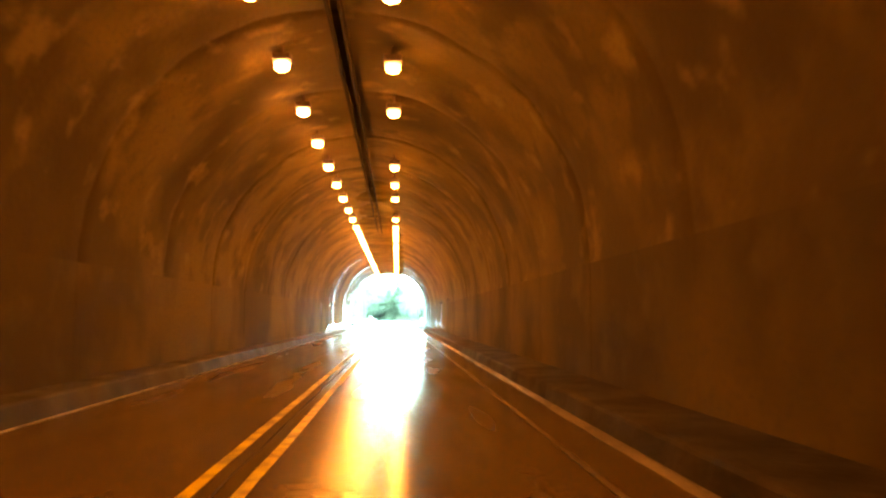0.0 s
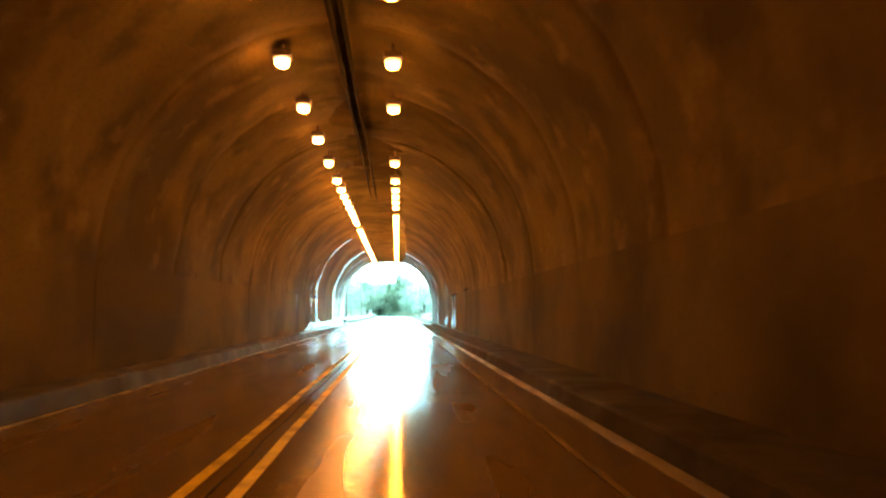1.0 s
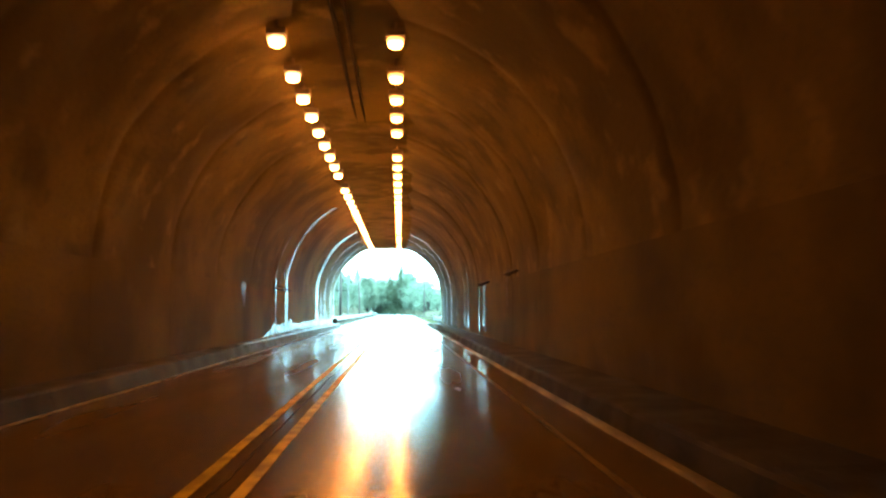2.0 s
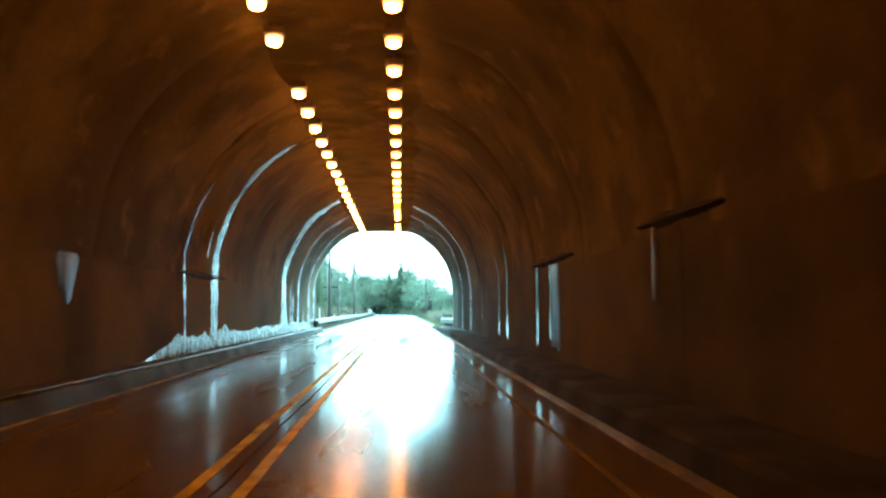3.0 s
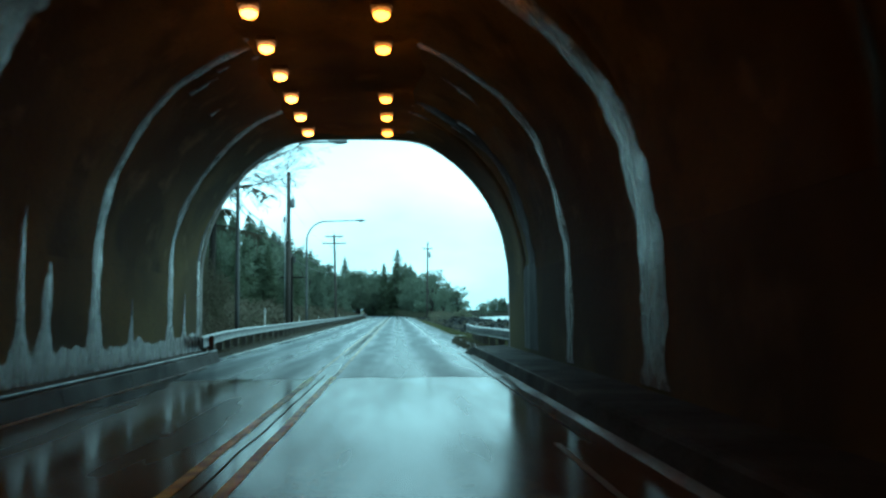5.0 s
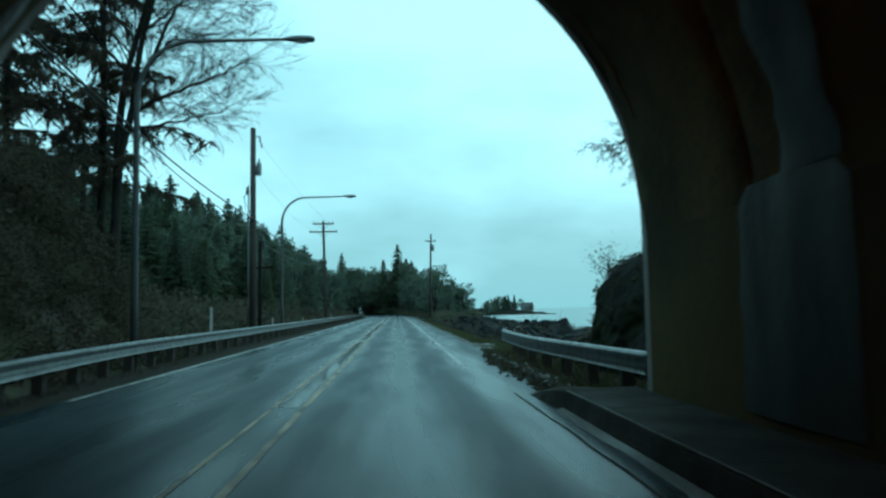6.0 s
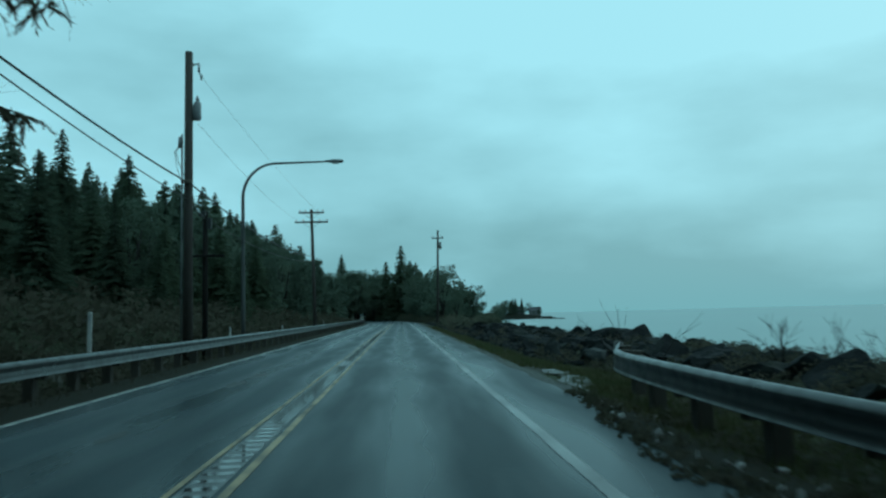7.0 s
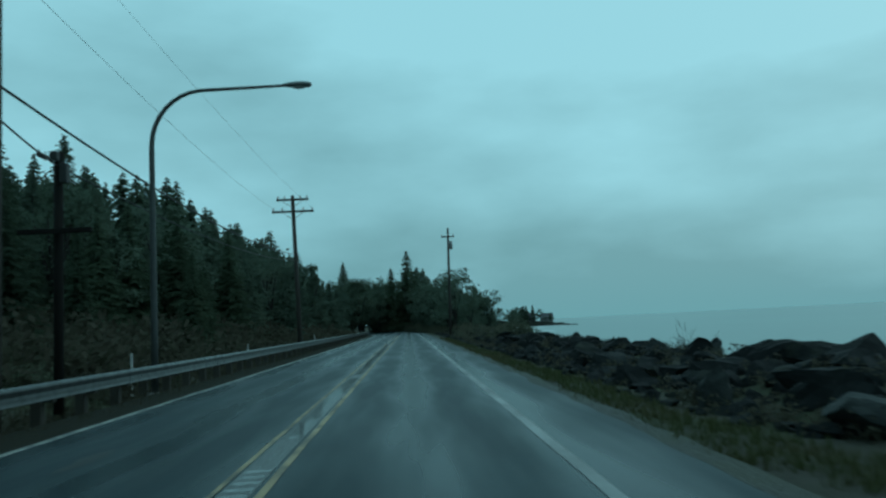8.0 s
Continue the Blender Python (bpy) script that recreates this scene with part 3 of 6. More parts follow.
lime(69.3, up_east(0.5), up_east(3.3), 0.14, 15.0, 0.1, 0.6, material=M_DAMP)
lime(59.5, up_east(0.55), up_east(2.4), 0.55, 51.0, 0.08, 0.1, ragged=0.5, blunt=True, material=M_STAIN)
for k, (y, low, high, half) in enumerate(((61.8, 0.4, 2.42, 0.19), (60.1, 0.7, 2.4, 0.12), (59.3, 0.5, 2.42, 0.17))):
    lime(y, up_east(low), up_east(high), half, 16.0 + 7 * k, 0.08, 0.2, ragged=1.0, blunt=True, material=M_DAMP)
lime(52.8, up_east(1.5), up_east(2.5), 0.11, 19.0, 0.05, -0.3, blunt=True, material=M_STAIN)
lime(75.0, up_east(1.0), up_east(3.6), 0.08, 20.0, 0.1, 0.3, material=M_DAMP)
lime(55.7, 1.55, 2.4, 0.12, 21.0, 0.04, -3.0, blunt=True, material=M_STAIN)
lime(86.9, 0.3, 1.7, 0.12, 22.0, 0.05, 0.6, 0.2)
lime(91.0, 0.3, 1.9, 0.12, 23.0, 0.05, 0.6, 0.2)


flecks = random.Random(44)
for k in range(22):
    u = turn_u(90 + flecks.gauss(0, 22))
    long = flecks.uniform(0.25, 0.7)
    fleck = lime(84.0 + 8.2 * flecks.random(), u, u + long, flecks.uniform(0.06, 0.16), 50.0 + 3 * k, 0.1, 0.3, group="lime flecks on the vault")
    fleck.name = "lime_fleck"
    tagged(fleck, "small pale lime fleck on the tunnel vault", "lime fleck", "lime flecks on the vault")


def lime_skirt():
    """The ragged lime crust along the west wall's foot."""
    bm = bmesh.new()
    last = None
    y = 59.5
    while y < 92.4:
        rise = max(0.05, min(1, (y - 59.5) / 3)) * (0.36 + 0.34 * abs(nz(y * 0.35, 4.2)) + 0.22 * max(0, nz(y * 2.1, 8.3)) + 0.10 * max(0, nz(y * 7, 1.3)))
        row = [bm.verts.new(lining(y, 0.30 + rise * f, 0.034 - 0.02 * f)) for f in (0, 0.35, 0.7, 1.0)]
        if last:
            for k in range(3):
                bm.faces.new((last[k], row[k], row[k + 1], last[k + 1]))
        last = row
        y += 0.11
    return tagged(new("lime_skirt", mesh_of("lime_skirt", bm, M_LIME, True)), "ragged pale lime crust along the foot of the wall", "lime crust")


lime_skirt()


def stain_ledge(y0, y1, u, drop):
    """A dark cold joint with a ledge where the vault meets the wall."""
    bm = bmesh.new()
    n = 30
    rows = []
    for i in range(n + 1):
        y = y0 + (y1 - y0) * i / n
        w = 0.03 + 0.07 * math.sin(math.pi * i / n) * (1 + 0.8 * nz(y * 1.7, u))
        rows.append([bm.verts.new(lining(y, u - w + drop * i / n, 0.0)), bm.verts.new(lining(y, u + drop * i / n, 0.06)), bm.verts.new(lining(y, u + w + drop * i / n, 0.0))])
    for a, b in zip(rows, rows[1:]):
        for k in range(2):
            bm.faces.new((a[k], a[k + 1], b[k + 1], b[k]))
    return tagged(new("ledge", mesh_of("ledge", bm, M_KERB_DARK)), "dark ragged concrete ledge above the side wall", "ledge", kind="structure")


stain_ledge(57.6, 62.3, up_east(2.5), 0.0)
stain_ledge(50.5, 53.4, up_east(2.55), 0.0)
stain_ledge(62.0, 67.5, 2.4, 0.0)

kerb_pipe = thing("kerb_pipe", "wet dark steel pipe lying along the kerb edge", "pipe", (-3.545, 52.0, 0.297))
bm = bmesh.new()
add_tube(bm, [(0.012 * nz(k * 0.7, 3.0), 1.35 * k, 0.022) for k in range(31)], [0.026] * 31, 8)
part("tube", bm, M_STEEL, kerb_pipe, "", True)
for k in range(11):
    bm = bmesh.new()
    add_box(bm, -0.035, 0.035, 3.9 * k + 0.4, 3.9 * k + 0.46, -0.012, 0.055, 0.006)
    part("clamp", bm, M_FIXTURE, kerb_pipe)

# ---- tunnel lamps: two rows hung below the crown
LAMP_X, LAMP_Z = (-0.84, 1.37), 6.36


def build_tunnel_lamp(label, lens_glow, core_glow):
    lamp = thing("tunnel_lamp", label, "tunnel lamp", group="tunnel lamps")
    bm = bmesh.new()
    add_box(bm, -0.18, 0.18, -0.14, 0.14, 0.14, 0.27, 0.03)
    part("housing", bm, M_FIXTURE, lamp)
    bm = bmesh.new()
    made = bmesh.ops.create_uvsphere(bm, u_segments=14, v_segments=8, radius=1)["verts"]
    for v in made:
        v.co = Vector((v.co.x * 0.17, v.co.y * 0.12, 0.075 + v.co.z * 0.075))
    lens = part("lens", bm, lens_glow, lamp, "glowing amber lens", True)
    bm = bmesh.new()
    made = bmesh.ops.create_uvsphere(bm, u_segments=12, v_segments=6, radius=1)["verts"]
    for v in made:
        v.co = Vector((v.co.x * 0.145, v.co.y * 0.12, 0.005 + v.co.z * 0.088))
    part("arc_tube", bm, core_glow, lens, "bright white-orange arc tube", True)
    bm = bmesh.new()
    add_box(bm, -0.19, 0.19, -0.15, 0.15, 0.122, 0.139, 0.006)
    part("rim", bm, M_FIXTURE, lamp)
    bm = bmesh.new()
    add_tube(bm, [(0, 0, 0.2), (0, 0, 0.45)], [0.03, 0.03], 8)
    part("hanger", bm, M_FIXTURE, lamp)
    return lamp


SPARSE = [0.444 + 3.48 * k for k in range(-7, 13)]
DENSE = [-0.828 + 1.74 * k for k in range(26, 54)]
GAPS_W, GAPS_E = (58.34,), (21.32, 35.24, 51.37, 86.17)
LAMP_ROWS = ((LAMP_X[0], GAPS_W, "lit white-orange sodium tunnel lamp hung under the vault", M_SODIUM, M_CORE), (LAMP_X[1], GAPS_E, "lit dimmer amber sodium tunnel lamp hung under the vault", M_LENS_AMBER, M_CORE_AMBER))
for x, gaps, label, lens_glow, core_glow in LAMP_ROWS:
    first_lamp, placed = build_tunnel_lamp(label, lens_glow, core_glow), False
    for y in SPARSE + DENSE:
        if any(abs(y - g) < 0.76 for g in gaps):
            continue
        spot = pose(x, y, LAMP_Z, 0, 0, 0)
        if x > 0 and abs(y - 79.2) < 0.5:
            build_tunnel_lamp("failing dull amber sodium tunnel lamp under the vault", M_LENS_FAILING, M_CORE_FAILING).matrix_basis = spot
            continue
        if not placed:
            first_lamp.matrix_basis, placed = spot, True
        else:
            copy_thing(first_lamp, spot)

crown = thing("crown_conduit", "dark conduit pair fixed along the tunnel crown", "conduit", (TX - 0.1, 0, 0))
for dx in (-0.12, 0.12):
    bm = bmesh.new()
    add_tube(bm, [(dx, y, SPRING + TR * (1.025 if y < 85 else 1.0) - 0.09) for y in (Y_BACK + 1, 0, 40, 81.0, 91.0)], [0.05] * 5, 6)
    part("conduit", bm, M_SOOT, crown)


# ---- the road
def road_x(y):
    """How far the road's middle bends off its straight line."""
    return -((y - 225.0) ** 2) / 700.0 if y > 225 else 0.0


def ribbon(x0, x1, y0, y1, z, step=1.0, wave=0.0, slope=0.0):
    """A strip of the road's surface between two distances from its middle line."""
    bm = bmesh.new()
    last = None
    n = max(1, int((y1 - y0) / step))
    for i in range(n + 1):
        y = y0 + (y1 - y0) * i / n
        w0, w1 = (wave * nz(y * 0.7, x0), wave * nz(y * 0.7, x1)) if wave else (0, 0)
        row = [bm.verts.new((road_x(y) + x0 + w0, y, z)), bm.verts.new((road_x(y) + x1 + w1, y, z + slope))]
        if last:
            bm.faces.new((last[0], last[1], row[1], row[0]))
        last = row
    return bm


def slab(x0, x1, y0, y1, step, wave=0.0):
    bm = ribbon(x0, x1, y0, y1, 0.0, step, wave)
    made = bmesh.ops.extrude_face_region(bm, geom=bm.faces[:])["geom"]
    for g in made:
        if isinstance(g, bmesh.types.BMVert):
            g.co.z = -0.35
    bmesh.ops.recalc_face_normals(bm, faces=bm.faces)
    return bm


tagged(new("road_tunnel", mesh_of("road_tunnel", slab(-3.47, 3.87, Y_BACK, 86.9, 4.0), M_ROAD_IN)), "wet dark tunnel pavement reflecting the daylight", "road", kind="structure")
tagged(new("road", mesh_of("road", slab(-4.25, 4.62, 92.7, 420.0, 1.0, 0.12), M_ROAD)), "wet grey asphalt coast road", "road", kind="structure")


tagged(new("road_portal", mesh_of("road_portal", slab(-3.47, 3.87, 86.9, 92.7, 1.0), M_ROAD)), "wet grey asphalt under the tunnel mouth", "road", kind="structure")


def stripe(name, x, width, y0, y1, material, label):
    ob = new(name, mesh_of(name, ribbon(x - width / 2, x + width / 2, y0, y1, 0.005, 0.5, 0.012), material))
    return tagged(ob, label, "road marking", kind="structure")


stripe("line_yellow_1", 0.25, 0.115, Y_BACK, 86.6, M_YELLOW, "worn yellow centre line")
stripe("line_yellow_2", -0.175, 0.115, Y_BACK, 86.6, M_YELLOW, "worn yellow centre line")
stripe("line_yellow_3", 0.285, 0.085, 86.6, 222, M_TAN, "worn yellow centre line beside the rumble strip")
stripe("line_yellow_4", -0.18, 0.06, 86.6, 222, M_TAN, "worn yellow centre line beside the rumble strip")
stripe("line_white_1", -3.31, 0.11, Y_BACK, 90.5, M_WHITE, "worn white edge line beside the kerb")
stripe("line_white_2", 3.22, 0.07, Y_BACK, 78.0, M_GHOST, "faint worn white edge line beside the kerb")
stripe("line_white_3", -3.74, 0.10, 96.0, 300, M_WHITE, "worn white edge line")
stripe("line_white_4", 3.27, 0.14, 101.0, 300, M_FADED, "worn white edge line")


# gutter of wet grit at the east kerb's foot
def gutter():
    """A low ragged ridge of pale grit washed against the kerb's foot."""
    bm = bmesh.new()
    last = None
    n = 420
    for i in range(n + 1):
        y = Y_BACK + (93.3 - Y_BACK) * i / n
        wide = 0.10 + 0.05 * nz(y * 0.45, 3.0) + 0.03 * nz(y * 1.9, 6.0)
        row = [bm.verts.new((3.885 - wide * f, y, z)) for f, z in ((0.0, 0.05), (0.35, 0.042), (0.75, 0.022), (1.0, 0.003))]
        if last:
            for k in range(3):
                bm.faces.new((last[k], row[k], row[k + 1], last[k + 1]))
        last = row
    bmesh.ops.recalc_face_normals(bm, faces=bm.faces)
    return tagged(new("gutter", mesh_of("gutter", bm, M_SILT, True)), "pale wet grit washed along the foot of the kerb", "gutter", kind="structure")


gutter()
tagged(new("trim_crack", mesh_of("trim_crack", ribbon(3.56, 3.60, 78.0, 95.6, 0.0042, 0.2, 0.035), M_JOINT)), "dark ragged crack beside the gutter", "crack", kind="structure")
# tar seams across the pavement
for i, y in enumerate((26.4, 31.2, 54.3, 69.3, 72.6)):
    bm = bmesh.new()
    n = 24
    rows = []
    for k in range(n + 1):
        x = 0.5 + 2.9 * k / n
        c = y + 0.10 * nz(x * 1.5, i * 3.0)
        rows.append([bm.verts.new((x, c - 0.014, 0.004)), bm.verts.new((x, c + 0.014, 0.004))])
    for a, b in zip(rows, rows[1:]):
        bm.faces.new((a[0], b[0], b[1], a[1]))
    tagged(new("trim_seam_%d" % (i + 1), mesh_of("trim_seam", bm, M_JOINT)), "dark tar seam across the wet pavement", "seam", kind="structure")
# crack seam between the two yellow lines
tagged(new("trim_seam", mesh_of("trim_seam", ribbon(0.02, 0.045, Y_BACK, 87, 0.0045, 0.6, 0.04), M_JOINT)), "dark seam between the yellow lines", "seam", kind="structure")


def puddle(x, y, rx, ry, seed):
    bm = bmesh.new()
    ring = []
    for k in range(28):
        a = 2 * math.pi * k / 28
        r = 1 + 0.4 * nz(math.cos(a) * 1.3, math.sin(a) * 1.3, seed) + 0.5 * nz(math.cos(a) * 4, math.sin(a) * 4, seed)
        ring.append(bm.verts.new((x + rx * r * math.cos(a), y + ry * r * math.sin(a), 0.007)))
    bm.faces.new(ring)
    return tagged(new("puddle", mesh_of("puddle", bm, M_WATER_FILM)), "shallow rain puddle on the pavement", "puddle", "puddles")


for x, y, rx, ry, s in ((-3.0, 69.5, 0.3, 1.2, 4), (-3.1, 77.0, 0.28, 1.6, 5), (-2.9, 83.5, 0.3, 1.5, 6), (3.4, 63.0, 0.2, 0.9, 7)):
    puddle(x, y, rx, ry, s)


# worn patches of tar and the ragged edge of the newer surfacing
def patch(name, x, y, rx, ry, seed, material, label, category, z=0.0035):
    bm = bmesh.new()
    ring = []
    for k in range(36):
        a = 2 * math.pi * k / 36
        r = 1 + 0.4 * nz(math.cos(a) * 1.6, math.sin(a) * 1.6, seed) + 0.15 * nz(math.cos(a) * 6, math.sin(a) * 6, seed)
        ring.append(bm.verts.new((x + rx * r * math.cos(a), y + ry * r * math.sin(a), z)))
    bm.faces.new(ring)
    return tagged(new(name, mesh_of(name, bm, material)), label, category, kind="structure")


M_TAR = mat("dark_tar_patch", (0.010, 0.011, 0.012), 0.4, spots=((4.0, 0.4, 0.65, (0.018, 0.019, 0.02), 0.7),), spec=0.12, bump=0.3, bump_scale=30)
for k, (x, y, rx, ry) in enumerate(((-1.85, 112.6, 0.17, 0.8), (-1.8, 114.9, 0.15, 0.8), (-1.8, 105.3, 0.12, 0.5), (-2.3, 119.0, 0.14, 0.7))):
    patch("trim_tar_%d" % (k + 1), x, y, rx, ry, 3.0 + k, M_TAR, "dark worn tar patch on the wet asphalt", "tar patch")
bm = bmesh.new()
last = None
for k in range(74):
    x = -3.46 + 7.32 * k / 73
    y = 86.3 + 0.5 * nz(x * 0.9, 4.4) + 0.16 * nz(x * 4.0, 2.2)
    row = [bm.verts.new((x, y, 0.0032)), bm.verts.new((x, 86.92, 0.0032))]
    if last:
        bm.faces.new((last[0], row[0], row[1], last[1]))
    last = row
tagged(new("trim_edge", mesh_of("trim_edge", bm, M_ROAD)), "ragged edge of the outer asphalt layer", "road edge", kind="structure")


# ---- the land
def smooth(a, b, v):
    f = max(0.0, min(1.0, (v - a) / (b - a)))
    return f * f * (3 - 2 * f)


def land(x, y):
    """Height of the ground sheet."""
    w = x - road_x(y)
    if y > 300:
        w = x - road_x(300) + 0.02 * (y - 300)
    rough = 0.10 * nz(x * 0.35, y * 0.35, 1.0) + 0.04 * nz(x * 1.3, y * 1.3, 2.0)
    z = -0.16
    # west: a ditch behind the rail, then the wooded slope
    if w < -4.3:
        d = -4.3 - w
        z = -0.10 - 0.35 * smooth(0.0, 1.6, d) + rough * smooth(0.2, 1.5, d)
        z += (1 - smooth(105.5, 112, y)) * (2.9 * smooth(1.4, 3.8, d) + 0.5 * max(0.0, min(d, 12) - 3.0))
        steep = 0.45 * (1 - smooth(109, 124, y)) + 0.21 * smooth(103, 122, y) - 0.10 * smooth(190, 300, y)
        z += steep * max(0.0, d - 2.2) * (1 - 0.5 * smooth(30, 90, d)) * (1.0 - smooth(320, 520, y) * 0.6)
    elif w > 4.5:
        d = w - 4.5
        z = -0.06 - 0.25 * smooth(0.0, 3.0, d) + 0.6 * rough * smooth(0.1, 1.5, d)
        z += 0.42 * smooth(2.8, 4.7, d) - 4.8 * smooth(6.0, 11.5, d) * (1.0 - smooth(255, 300, y) * (1 - smooth(26, 42, d)))
    return z


def build_ground():
    xs = [-900, -500, -300, -200, -150, -115, -90, -75, -62] + [-52 + 3.0 * k for k in range(10)] + [-22 + 1.2 * k for k in range(15)] + [-4.3, -3.4, -2.0, 0.0, 2.0, 3.9, 4.5] + [5.0 + 0.6 * k for k in range(20)] + [17.5, 19, 21, 25, 30, 38, 48, 62, 90, 150, 300, 700, 2500]
    ys = [-900, -400, -200, -100, -60, -30, 0, 30, 55, 75] + [88 + 1.3 * k for k in range(75)] + [190 + 5 * k for k in range(25)] + [320, 345, 380, 430, 520, 700, 1000, 1600, 2600, 3800]
    bm = bmesh.new()
    rows = []
    for y in ys:
        row = []
        for x in xs:
            cx = x + (road_x(min(y, 300)) if abs(x) < 60 else 0)
            z = land(cx, y)
            if y < 92.5 and -9.0 < x < 9.0:
                z = min(z, -0.42)
            elif y < 92.5:
                z = min(z, 0.0) - 0.42
            row.append(bm.verts.new((cx, y, z)))
        rows.append(row)
    for a, b in zip(rows, rows[1:]):
        for k in range(len(xs) - 1):
            bm.faces.new((a[k], a[k + 1], b[k + 1], b[k]))
    return tagged(new("ground", mesh_of("ground", bm, M_GROUND, True)), "dark soil and moss of the roadside and wooded slope", "ground", kind="structure")


build_ground()

bm = bmesh.new()
vs = [bm.verts.new(p) for p in ((8, -900, -2.6), (4800, -900, -2.6), (4800, 4800, -2.6), (8, 4800, -2.6))]
bm.faces.new(vs)
tagged(new("water", mesh_of("water", bm, M_SEA)), "grey rippled estuary water under rain cloud", "water", kind="structure")


def hill_top(x, y):
    """Height of the hill that the tunnel runs through."""
    v = y - 93.0
    up = 10.2 + 0.35 * max(0.0, -v) ** 0.8
    side = 13.0 * smooth(7.6, 17.0, x) if x > 0 else 0.0
    west = 0.32 * max(0.0, -x - 6.0)
    return up - side + west + 1.1 * nz(x * 0.22, y * 0.22, 5.0) + 0.4 * nz(x * 0.8, y * 0.8, 6.0)


bm = bmesh.new()
xs = [-60, -45, -34, -26, -20, -16, -13, -10.5, -8.5, -6.6] + [-5 + 1.4 * k for k in range(9)] + [7.2, 8.2, 9.4, 10.6, 12, 13.5, 15, 17, 20]
ys = [-60, -50, -40, -25, -10, 5, 20, 35, 48, 58, 66, 73, 79, 84, 88, 91, 92.45]
rows = []
for y in ys:
    row = []
    for x in xs:
        row.append(bm.verts.new((x, y, max(hill_top(x, y), 9.2 if abs(x - TX) < 6.5 else -3))))
    rows.append(row)
for a, b in zip(rows, rows[1:]):
    for k in range(len(xs) - 1):
        bm.faces.new((a[k], a[k + 1], b[k + 1], b[k]))
for k in range(len(xs) - 1):
    if xs[k + 1] <= -6.0 or xs[k] >= 7.0:
        low = [bm.verts.new((xs[k], ys[-1], -3)), bm.verts.new((xs[k + 1], ys[-1], -3))]
        bm.faces.new((rows[-1][k], rows[-1][k + 1], low[1], low[0]))
tagged(new("hill", mesh_of("hill", bm, M_CLIFF, True)), "mossy wooded rock hill above the tunnel", "hill", kind="structure")


CLIFF_FORM = [(0.0, -0.6), (0.18, 0.4), (0.32, 0.8), (0.5, 1.32), (0.68, 1.85), (0.9, 2.28), (1.1, 2.5), (1.65, 2.64), (2.05, 2.86), (2.42, 3.2), (2.9, 3.5), (3.5, 3.85), (4.6, 4.5), (6.3, 5.5), (8.5, 6.0)]


def build_cliff():
    """The rock buttress between the portal and the shore: a steep face, a rounded shoulder, and a mossy slope above."""
    bm = bmesh.new()
    nu, nv = 170, 96
    rows = []
    for i in range(nu + 1):
        s = i / nu
        if s < 0.6:
            g = s / 0.6
            bx, by, tx, ty = 6.75 - 0.05 * g + 0.25 * math.sin(g * 6), 92.6 + 11.0 * g, 15.5, 92.0 + 5.0 * g
        else:
            a = (s - 0.6) / 0.4 * math.pi * 0.62
            bx, by, tx, ty = 8.3 - 1.6 * math.cos(a) + 2.2 * (a / 2) ** 2, 103.6 + 1.1 * math.sin(a) - 0.8 * (a / 2) ** 2, 15.5, 97.0
        out = Vector((tx - bx, ty - by))
        far = out.length
        out = out / far
        high = 1 + 0.75 * (1 - smooth(0.0, 0.38, s))
        row = []
        for j in range(nv + 1):
            q = j / nv * (len(CLIFF_FORM) - 1)
            m = min(int(q), len(CLIFF_FORM) - 2)
            d = CLIFF_FORM[m][0] + (CLIFF_FORM[m + 1][0] - CLIFF_FORM[m][0]) * (q - m)
            z = (CLIFF_FORM[m][1] + (CLIFF_FORM[m + 1][1] - CLIFF_FORM[m][1]) * (q - m)) * high
            d = min(d, far)
            x, y = bx + out.x * d, by + out.y * d
            k = 0.34 * nz(x * 0.5, y * 0.5, z * 0.5) + 0.36 * nz(x * 1.2, y * 1.2, z * 1.0 + 4) + 0.22 * abs(nz(x * 2.6, y * 2.6, z * 2.2 + 9)) + 0.08 * nz(x * 7, y * 7, z * 6)
            row.append(bm.verts.new((x + out.x * k, y + out.y * k, z + 0.5 * k)))
        rows.append(row)
    for a, b in zip(rows, rows[1:]):
        for k in range(len(a) - 1):
            bm.faces.new((a[k], a[k + 1], b[k + 1], b[k]))
    bmesh.ops.recalc_face_normals(bm, faces=bm.faces)
    return tagged(new("cliff", mesh_of("cliff", bm, M_CLIFF, True)), "dark mossy rock cliff beside the tunnel mouth", "cliff", kind="structure")


cliff = build_cliff()


# ---- grass and undergrowth
def blades(name, spots, tall, wide, material, label, category, per=5):
    """Many thin leaves standing in tufts."""
    verts, faces = [], []
    for x, y, z in spots:
        for _ in range(per):
            a = random.uniform(0, 2 * math.pi)
            h, w = tall * random.uniform(0.5, 1.2), wide * random.uniform(0.6, 1.3)
            ox, oy = random.uniform(-0.1, 0.1), random.uniform(-0.1, 0.1)
            lx, ly = math.cos(a) * h * 0.5, math.sin(a) * h * 0.5
            px, py = -math.sin(a) * w, math.cos(a) * w
            k = len(verts)
            verts += [(x + ox - px, y + oy - py, z - 0.02), (x + ox + px, y + oy + py, z - 0.02), (x + ox + lx, y + oy + ly, z + h)]
            faces.append((k, k + 1, k + 2))
    me = bpy.data.meshes.new(name)
    me.from_pydata(verts, [], faces)
    me.materials.append(material)
    return tagged(new(name, me), label, category, kind="stuff")


